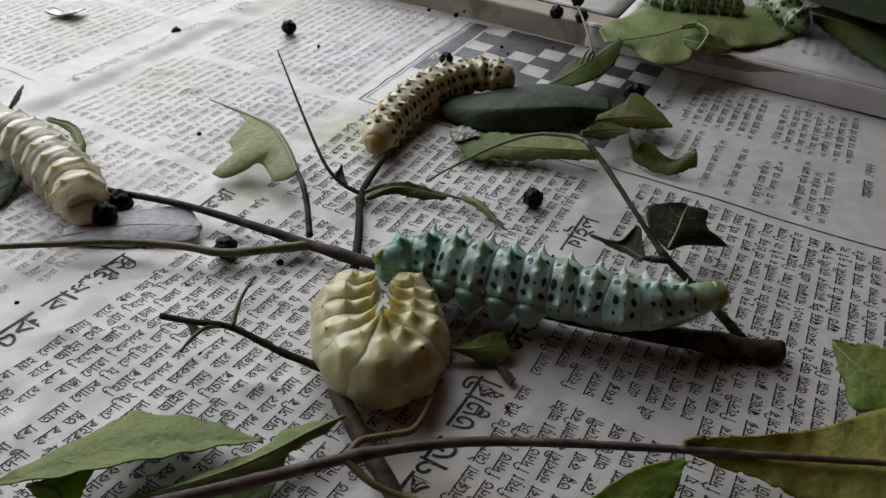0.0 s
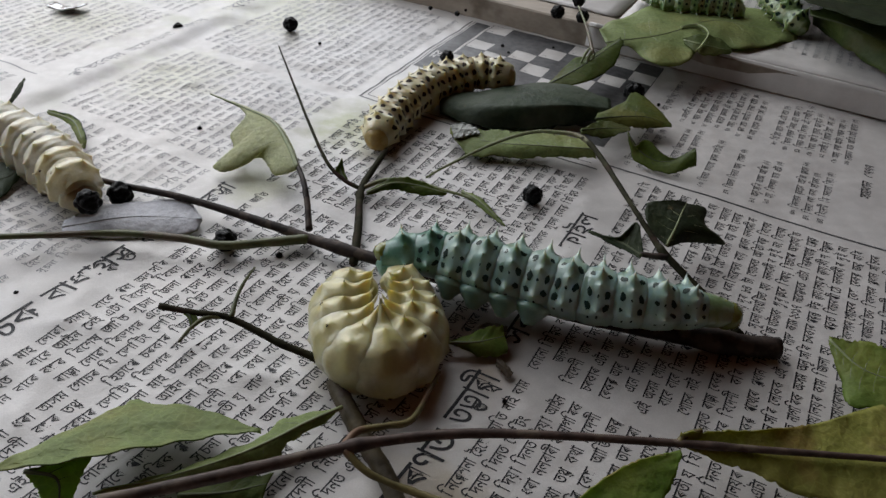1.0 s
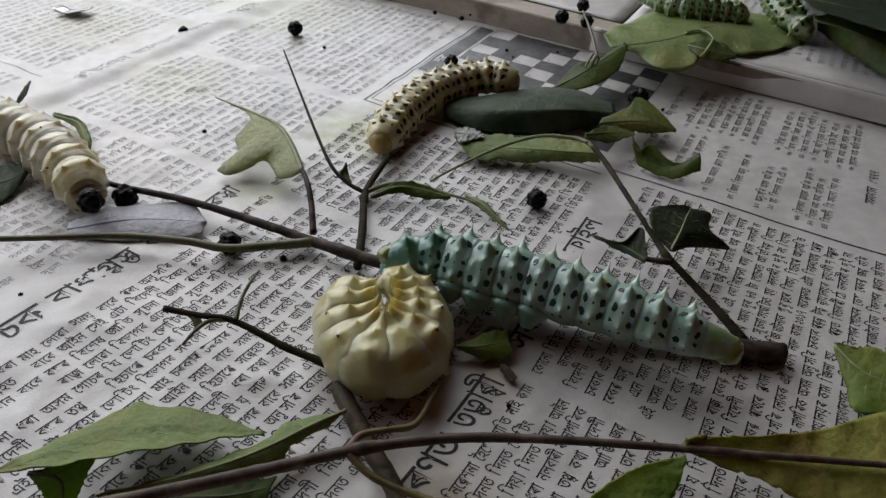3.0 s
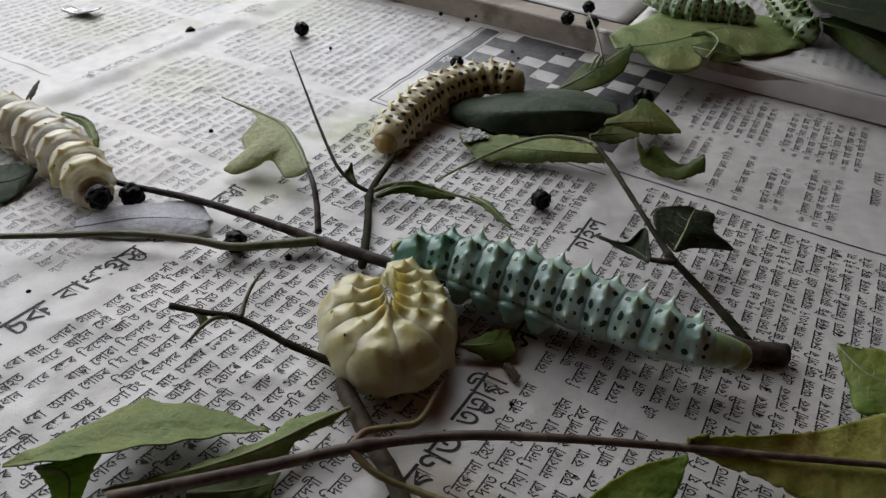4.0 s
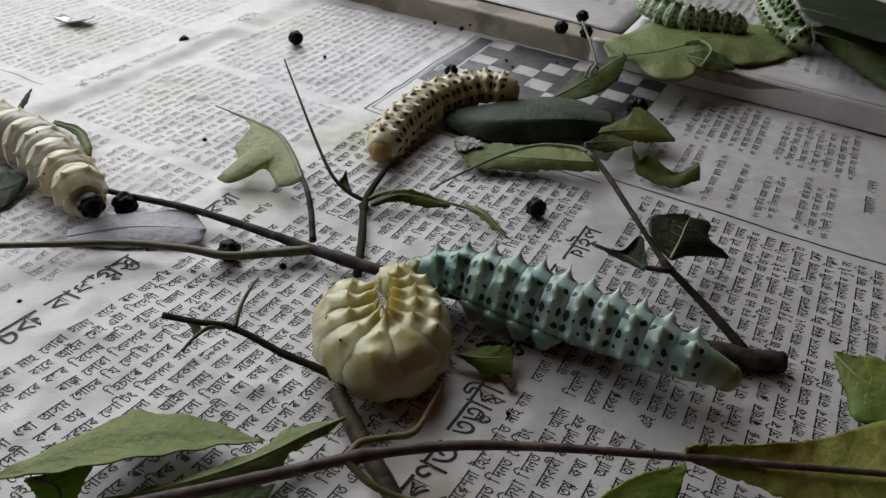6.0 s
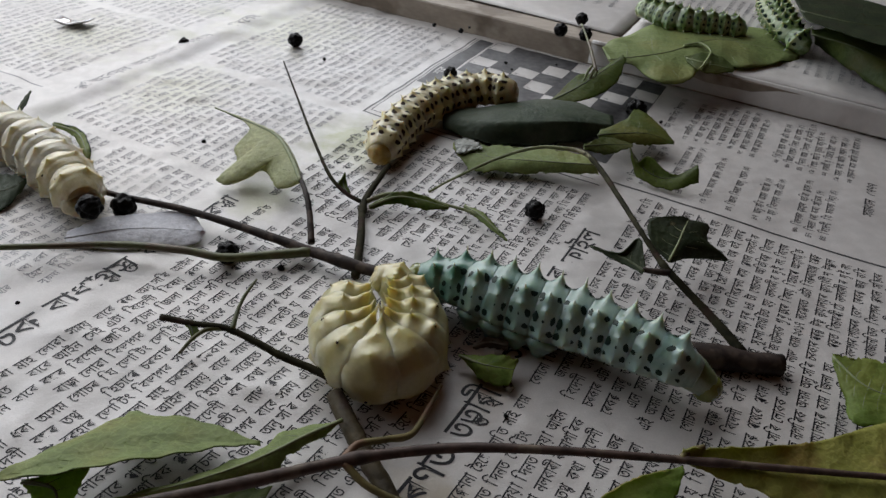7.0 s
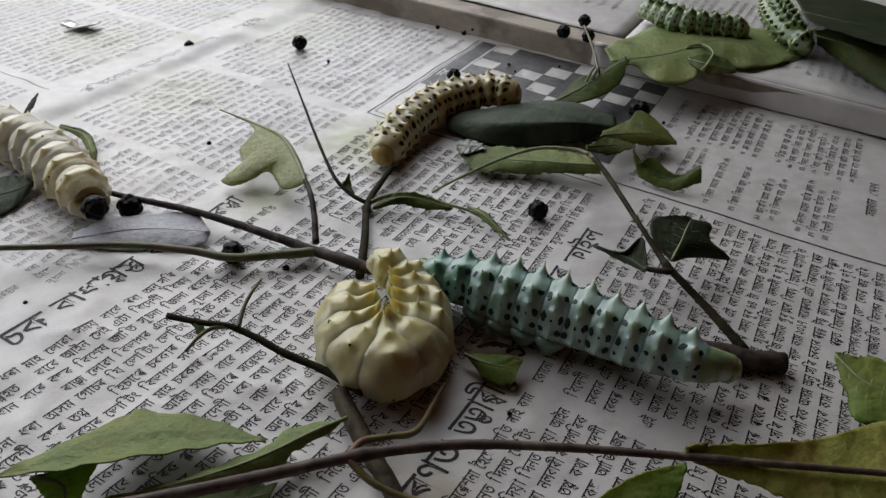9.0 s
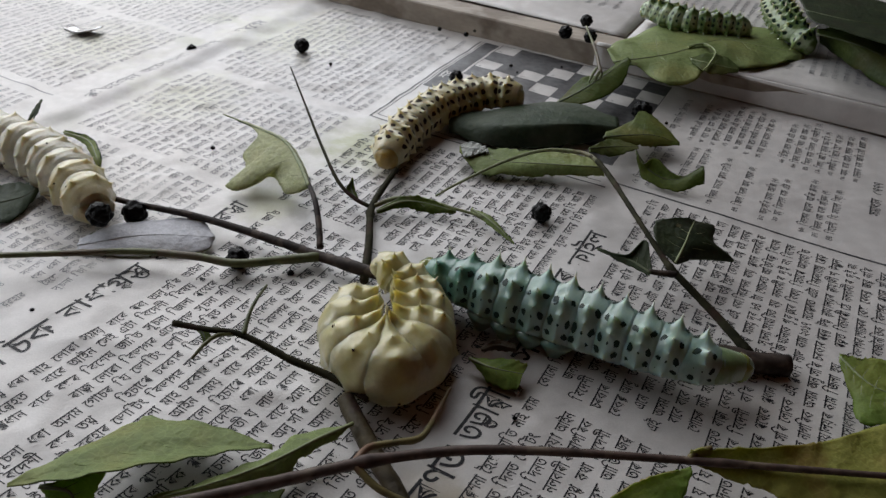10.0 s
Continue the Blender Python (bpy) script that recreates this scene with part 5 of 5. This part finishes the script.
                p, nn = normal_at(0.5, side * radians(140), *a)
                long, wide = leg
                flare = [f * wide * size for f in (0.55, 1.05, 0.85, 0.5, 0.4, 0.2)]
                b2 = tube([(0, 0, -2.8), (0, 0, -1.0), (0, 0, 0.3 * long), (0, 0, 0.7 * long), (0, 0, 0.92 * long), (0, 0, long)], flare, 14, 18, 0.03)
                foot = part("proleg", b2, leg_mat or skin, ring)
                nn = (nn + Vector((0, 0, -0.9))).normalized()
                foot.matrix_basis = Matrix.Translation(p * MM) @ nn.to_track_quat("Z", "X").to_matrix().to_4x4()
        if k == 0:
            if plate:
                lobes = (("clasper", (-0.1 * step, 0, -0.5 * size), (1.25, 0.95, 0.85), clasper_skin), ("anal_plate", (-0.62 * step, 0, 0.3 * size), (0.5, 0.62, 0.5), OLIVE_SKIN))
            else:
                lobes = (("clasper", (-0.5 * step, 0, -0.25 * size), (0.55, 0.85, 0.75), clasper_skin or tail_skin or skin),)
            for lobe, at, wide, lobe_skin in lobes:
                cl = bmesh.new()
                bmesh.ops.create_icosphere(cl, subdivisions=4, radius=1.0)
                for v in cl.verts:
                    v.co *= 1 + 0.12 * noise.noise(v.co * 1.6) + 0.05 * noise.noise(v.co * 4.0)
                    v.co = Vector((at[0] + v.co.x * wide[0] * size, at[1] + v.co.y * wide[1] * size, at[2] + v.co.z * wide[2] * size)) * MM
                part(lobe, cl, lobe_skin, ring)
        if k == rings - 1:
            hd = bmesh.new()
            bmesh.ops.create_icosphere(hd, subdivisions=4, radius=1.0)
            for v in hd.verts:
                v.co *= 1 + 0.10 * noise.noise(v.co * 1.7 + Vector((3, 0, 0))) + 0.05 * noise.noise(v.co * 4.5)
                v.co = (v.co * head_size * size + Vector((step * 0.42, 0, -0.12 * size))) * MM
            part("head", hd, head_skin or skin, ring, "smooth rounded head")
        movers.append((ring, poses[k]))
    return root, movers


def hold(movers):
    for ob, rows in movers:
        ob.matrix_basis = rows[0][1]


PAIRS = [(s, side * radians(d), 0.088, w) for side in (-1, 1) for d, w in ((25, 0.15), (63, 0.18), (88, 0.12)) for s in (0.24, 0.76)] + \
        [(s, side * radians(d), 0.035, 0.06) for side in (-1, 1) for s, d in ((0.5, 68), (0.55, 106), (0.3, 110))]
BROWN_PAIRS = [(s, side * radians(d), 0.12, 0.17) for side in (-1, 1) for d in (17, 48, 85) for s in (0.28, 0.72)]

TEAL_KEYS = [
    (0, [(-10.2, 114.6, 8.5), (-4.4, 115.8, 9.0), (2.5, 114.2, 9.2), (9.2, 111.6, 9.2), (15.9, 109.7, 9.2), (22.3, 108.2, 9.2), (28.6, 106.3, 9.4), (34.7, 104.3, 9.6), (41.2, 104.8, 9.6), (48.3, 106.8, 9.2), (52.9, 108.0, 11.0)]),
    (1.0, [(-9.7, 113.9, 8.5), (-4.1, 114.8, 9.0), (2.7, 113.7, 9.2), (10.6, 111.1, 9.2), (17.1, 109.2, 9.2), (23.6, 107.1, 9.2), (29.9, 105.0, 9.4), (36.1, 104.0, 9.6), (42.4, 103.4, 9.6), (49.0, 103.7, 9.2), (55.6, 103.8, 8.6)]),
    (2.0, [(-9.9, 113.5, 8.5), (-3.8, 115.3, 9.0), (2.4, 114.1, 9.2), (10.3, 111.4, 9.2), (16.8, 109.5, 9.2), (23.3, 107.3, 9.2), (29.5, 105.1, 9.4), (35.4, 102.5, 9.6), (41.3, 100.0, 9.6), (46.3, 98.5, 9.2), (51.0, 96.9, 8.6)]),
    (2.5, [(-9.8, 113.4, 8.5), (-4.0, 115.1, 9.0), (2.3, 114.0, 9.2), (10.2, 111.3, 9.2), (17.0, 109.5, 9.2), (23.4, 107.0, 9.2), (29.6, 104.9, 9.4), (35.6, 102.3, 9.6), (41.5, 99.9, 9.6), (46.9, 97.9, 9.2), (51.8, 96.2, 8.6)]),
    (4.0, [(-8.5, 116.6, 8.1), (-3.0, 116.1, 8.6), (2.8, 114.2, 8.8), (9.6, 111.6, 8.8), (16.8, 108.9, 8.8), (23.2, 106.1, 8.8), (29.4, 103.1, 9.0), (35.2, 99.8, 9.2), (42.0, 96.8, 9.2), (47.8, 95.1, 8.8), (53.5, 94.9, 8.2)]),
    (5.5, [(-3.7, 115.6, 7.5), (1.2, 115.8, 8.0), (6.4, 114.1, 8.2), (13.2, 111.3, 8.2), (19.7, 108.2, 8.2), (26.0, 105.1, 8.2), (32.0, 102.0, 8.4), (37.8, 98.8, 8.6), (43.4, 95.8, 8.6), (48.7, 94.0, 8.2), (52.8, 93.5, 7.6)]),
    (7.5, [(-2.9, 114.4, 6.5), (1.7, 113.8, 7.0), (6.9, 111.7, 7.2), (13.6, 108.9, 7.2), (20.1, 106.3, 7.2), (26.4, 103.8, 7.2), (32.4, 100.9, 7.4), (38.2, 97.7, 7.6), (42.8, 94.7, 7.6), (46.5, 93.5, 6.0), (48.2, 91.8, 5.0)]),
    (8.5, [(-2.9, 115.1, 6.5), (1.7, 114.0, 7.0), (8.0, 111.7, 7.2), (14.7, 109.0, 7.2), (21.2, 106.5, 7.2), (27.5, 104.0, 7.2), (33.5, 100.9, 7.4), (39.2, 97.9, 7.6), (43.9, 95.5, 7.6), (47.9, 94.5, 7.2), (51.2, 94.7, 6.6)]),
    (10.0, [(-3.0, 117.5, 6.5), (1.4, 115.4, 7.0), (7.7, 112.6, 7.2), (14.5, 110.0, 7.2), (21.0, 107.3, 7.2), (27.4, 104.7, 7.2), (33.4, 101.4, 7.4), (39.3, 98.9, 7.6), (45.0, 96.3, 7.6), (49.8, 95.6, 7.2), (54.1, 96.6, 6.6)]),
]
teal, TEAL_MOVERS = caterpillar("teal_caterpillar", "plump pale teal caterpillar with dark spots clinging to the brown twig", 12, 76.0,
                                [(0, 3.4), (0.1, 4.7), (0.25, 6.0), (0.5, 6.0), (0.75, 5.3), (0.88, 4.3), (1.0, 2.5)], TEAL, MINT, TEAL_KEYS,
                                [(0, 22), (2.0, 21), (4.0, 17), (5.5, 10), (7.5, 0), (10, -2)], fold=0.09, angles=((27, 1.0), (50, 0.34), (94, 0.38)), spots=PAIRS, spot_mat=SPOT, spike=(1.2, 0.26), swell=2.3,
                                tail_skin=TEAL_DEEP, head_skin=OLIVE_SKIN, leg_mat=TEAL_MID, base_z=2.5, tails=3, head_ring=False, head_size=0.86,
                                clasper_skin=TEAL_DEEP, skins=[TEAL_DEEP] * 2 + [TEAL_MID] * 3 + [TEAL] * 6 + [TEAL_LIME], ridge=0.02, wrinkle=0.012, leg=(3.0, 0.58), plate=True)

CURL_KEYS = [
    (0, [(-16.2, 108.3, 6.0), (-17.2, 100.5, 6.0), (-14.8, 91.2, 6.0), (-9.0, 87.7, 6.0), (-4.2, 91.4, 6.0), (-3.6, 99.4, 6.0), (-4.6, 105.8, 6.5), (-7.3, 108.7, 7.0)]),
    (2.5, [(-16.4, 105.4, 6.0), (-17.1, 99.0, 6.0), (-14.7, 91.2, 6.0), (-8.7, 88.3, 6.0), (-3.9, 92.3, 6.0), (-3.6, 99.7, 6.0), (-5.9, 106.0, 6.5), (-10.0, 108.4, 7.0)]),
    (4.0, [(-16.3, 105.5, 6.0), (-17.0, 98.9, 6.0), (-14.5, 91.5, 6.0), (-8.7, 88.6, 6.0), (-3.9, 93.0, 6.0), (-3.6, 100.5, 6.0), (-5.8, 107.6, 6.5), (-10.4, 110.6, 7.0)]),
    (5.5, [(-16.5, 106.5, 6.0), (-17.1, 100.2, 6.0), (-14.7, 92.7, 6.0), (-8.7, 89.7, 6.0), (-4.2, 93.8, 6.0), (-3.9, 101.7, 6.0), (-6.5, 108.8, 6.5), (-11.0, 111.5, 7.0)]),
    (7.5, [(-17.1, 106.8, 6.0), (-17.6, 99.9, 6.0), (-15.2, 92.6, 6.0), (-9.2, 89.9, 6.0), (-4.4, 94.1, 6.0), (-4.2, 102.3, 6.0), (-7.0, 110.1, 6.5), (-11.9, 111.8, 8.5)]),
    (8.5, [(-16.8, 106.8, 6.0), (-17.4, 100.2, 6.0), (-15.0, 92.9, 6.0), (-8.9, 89.9, 6.0), (-4.1, 94.2, 6.0), (-4.0, 102.5, 6.0), (-7.0, 110.8, 6.5), (-13.2, 115.3, 8.5)]),
    (10.0, [(-17.2, 107.4, 6.0), (-17.8, 100.8, 6.0), (-15.2, 93.0, 6.0), (-9.3, 90.2, 6.0), (-4.7, 94.9, 6.0), (-4.5, 103.3, 6.0), (-7.1, 111.4, 6.5), (-13.8, 116.8, 8.5)]),
]


def curl_spines(k, d):
    """Spines are tall along the rim, and low on the front of the curl."""
    return 1.0 if d > 90 else 0.25 if 3 <= k <= 5 else 0.8 if k > 5 else 0.55


curled, CURL_MOVERS = caterpillar("curled_caterpillar", "fat cream caterpillar curled into a ring on newspaper", 11, 52.0,
                                  [(0, 4.6), (0.12, 6.0), (0.5, 6.7), (0.72, 6.3), (0.86, 5.1), (1.0, 3.1)], CREAM, CREAM_TIP, CURL_KEYS,
                                  [(0, -72), (10, -72)], bend=1 / 8.0, fold=0.20, angles=((42, 0.5), (76, 0.75), (106, 1.0)), swell=3.0, spike=(1.4, 0.28), head_size=0.6, prolegs=False, head_skin=CREAM, end_spines=True,
                                  ridge=0.01, wrinkle=0.004, spine_at=curl_spines, specks=((0.5, 40),))

LEFT_KEYS = [
    (0, [(-126.5, 162.4, 6.2), (-118.3, 160.5, 6.2), (-108.8, 157.4, 6.2), (-98.1, 151.0, 6.2), (-88.9, 142.6, 6.2), (-82.4, 136.1, 6.2), (-79.0, 130.5, 6.2)]),
    (1.0, [(-127.5, 163.8, 6.2), (-118.2, 160.0, 6.2), (-107.8, 154.8, 6.2), (-97.9, 148.7, 6.2), (-89.1, 141.4, 6.2), (-83.3, 135.6, 6.2), (-80.6, 132.3, 6.2)]),
    (1.5, [(-126.5, 164.4, 6.2), (-117.0, 159.8, 6.2), (-106.8, 154.6, 6.2), (-97.4, 149.2, 6.2), (-89.1, 142.1, 6.2), (-83.5, 136.4, 6.2), (-81.0, 133.1, 6.2)]),
    (4.5, [(-136.4, 173.6, 6.2), (-125.0, 167.0, 6.2), (-113.0, 160.1, 6.2), (-101.6, 153.9, 6.2), (-92.0, 145.4, 6.2), (-85.2, 139.0, 6.2), (-81.0, 133.5, 6.2)]),
    (10.0, [(-134.7, 169.9, 6.2), (-123.9, 164.3, 6.2), (-113.2, 159.6, 6.2), (-102.5, 154.0, 6.2), (-93.0, 145.9, 6.2), (-86.3, 139.6, 6.2), (-81.7, 134.3, 6.2)]),
]
ivory, IVORY_MOVERS = caterpillar("ivory_caterpillar", "ivory white caterpillar with a yellow end, passing a black dropping", 10, 62.0,
                                  [(0, 4.6), (0.1, 5.8), (0.3, 6.3), (0.7, 6.4), (1.0, 6.0)], IVORY, IVORY, [(t, line[::-1]) for t, line in LEFT_KEYS],
                                  [(0, 0), (10, 0)], fold=0.09, angles=((28, 0.8), (70, 0.7), (112, 0.6)), spike=(0.7, 0.2), swell=1.0, tails=1, prolegs=True, dots=1, tail_skin=CREAM_PALE, ridge=0.045, wrinkle=0.008, end_spines=True, specks=((0.5, 100),))

spotted, SPOTTED_MOVERS = caterpillar("spotted_caterpillar", "cream caterpillar with brown spots, one end on the rolled leaf", 11, 62.0,
                                      [(0, 4.0), (0.1, 5.0), (0.5, 5.3), (0.9, 5.0), (1.0, 4.2)], CREAM_PALE, CREAM_TIP, [(0.0, [(-18.3, 169.5, 4.5), (-16.7, 178.0, 4.8), (-12.9, 188.0, 5.0), (-7.1, 198.2, 5.5), (0.6, 205.4, 6.0), (9.1, 208.6, 6.5), (16.4, 206.8, 7.0)][::-1])],
                                      [(0, 12)], fold=0.06, angles=((26, 1.0), (66, 0.8), (104, 0.7)), swell=1.15, spots=BROWN_PAIRS, spot_mat=SPOT_BROWN, spike=(1.0, 0.24), head_skin=ORANGE_SKIN, ridge=0.03, base_z=0.0, head_ring=False, head_size=0.8, end_spines=True)
hold(SPOTTED_MOVERS)
green_a, GREEN_MOVERS = caterpillar("green_caterpillar", "green caterpillar with dark bands on the broad leaf", 9, 42.0, [(0, 3.4), (0.3, 4.8), (1.0, 4.0)], GREEN_SKIN, GREEN_TIP,
                                    [(0.0, [(67.2, 275.5, 14.0), (77.1, 263.5, 14.5), (88.7, 261.3, 14.5), (98.6, 260.3, 14.0)])], [(0, 10)], spots=PAIRS, spot_mat=SPOT, fold=0.12, swell=1.7, spike=(1.2, 0.3), base_z=10, end_spines=True)
hold(GREEN_MOVERS)
green_b, GREEN_MOVERS = caterpillar("green_caterpillar", "pale green spiny caterpillar at the broad leaf's edge", 9, 46.0, [(0, 3.4), (0.4, 4.8), (1.0, 3.6)], GREEN_SKIN, GREEN_TIP,
                                    [(0.0, [(119.1, 294.0, 15.0), (116.0, 272.5, 15.5), (115.4, 256.5, 15.0), (118.7, 250.8, 13.0)])], [(0, 0)], spots=BROWN_PAIRS, spot_mat=SPOT, angles=((20, 1.0), (50, 0.8), (84, 0.8), (118, 0.8)), fold=0.12, swell=2.2, spike=(1.8, 0.3), base_z=9, end_spines=True)
hold(GREEN_MOVERS)


# every thing's own origin at its base
bpy.context.view_layer.update()
for root in [o for o in scene.objects if o.type == "EMPTY" and o.parent is None and o.matrix_world.translation.length < 1e-9]:
    corners = [c.matrix_basis @ Vector(q) for c in root.children for q in c.bound_box]
    base = Vector(((min(q.x for q in corners) + max(q.x for q in corners)) / 2, (min(q.y for q in corners) + max(q.y for q in corners)) / 2, min(q.z for q in corners)))
    for c in root.children:
        c.matrix_basis = Matrix.Translation(-base) @ c.matrix_basis
    root.location = base


# ======== what moves ========
def motions():
    rest = small_leaf.location.copy()
    walk(small_leaf, [(t, Matrix.Translation(rest + mm(d)) @ Matrix.Rotation(radians(a), 4, "Z")) for t, d, a in (
        (0.0, (0, 0, 0), 0), (4.0, (0, 0, 0), 0), (5.5, (0.3, -0.6, 0), -6), (7.5, (1.6, -2.6, 0), -32), (10.0, (1.6, -2.6, 0), -32))])
    for ob, rows in TEAL_MOVERS + CURL_MOVERS + IVORY_MOVERS:
        walk(ob, rows if rows[-1][0] >= 10 else rows + [(10.0, rows[-1][1])])
    size = fresh.scale * 0.86
    walk(fresh, [(t, Matrix.Translation(mm(p)) @ Euler([radians(a) for a in turn]).to_matrix().to_4x4()) for t, p, turn in (
        (0.0, (-74.5, 130.2, 4.0), (35, 15, 30)), (1.0, (-76.2, 127.2, 7.0), (35, 15, 60)), (4.5, (-77.4, 129.3, 7.0), (35, 20, 62)), (10.0, (-78.0, 129.4, 7.0), (35, 20, 62)))])
    fresh.scale = size


motions()
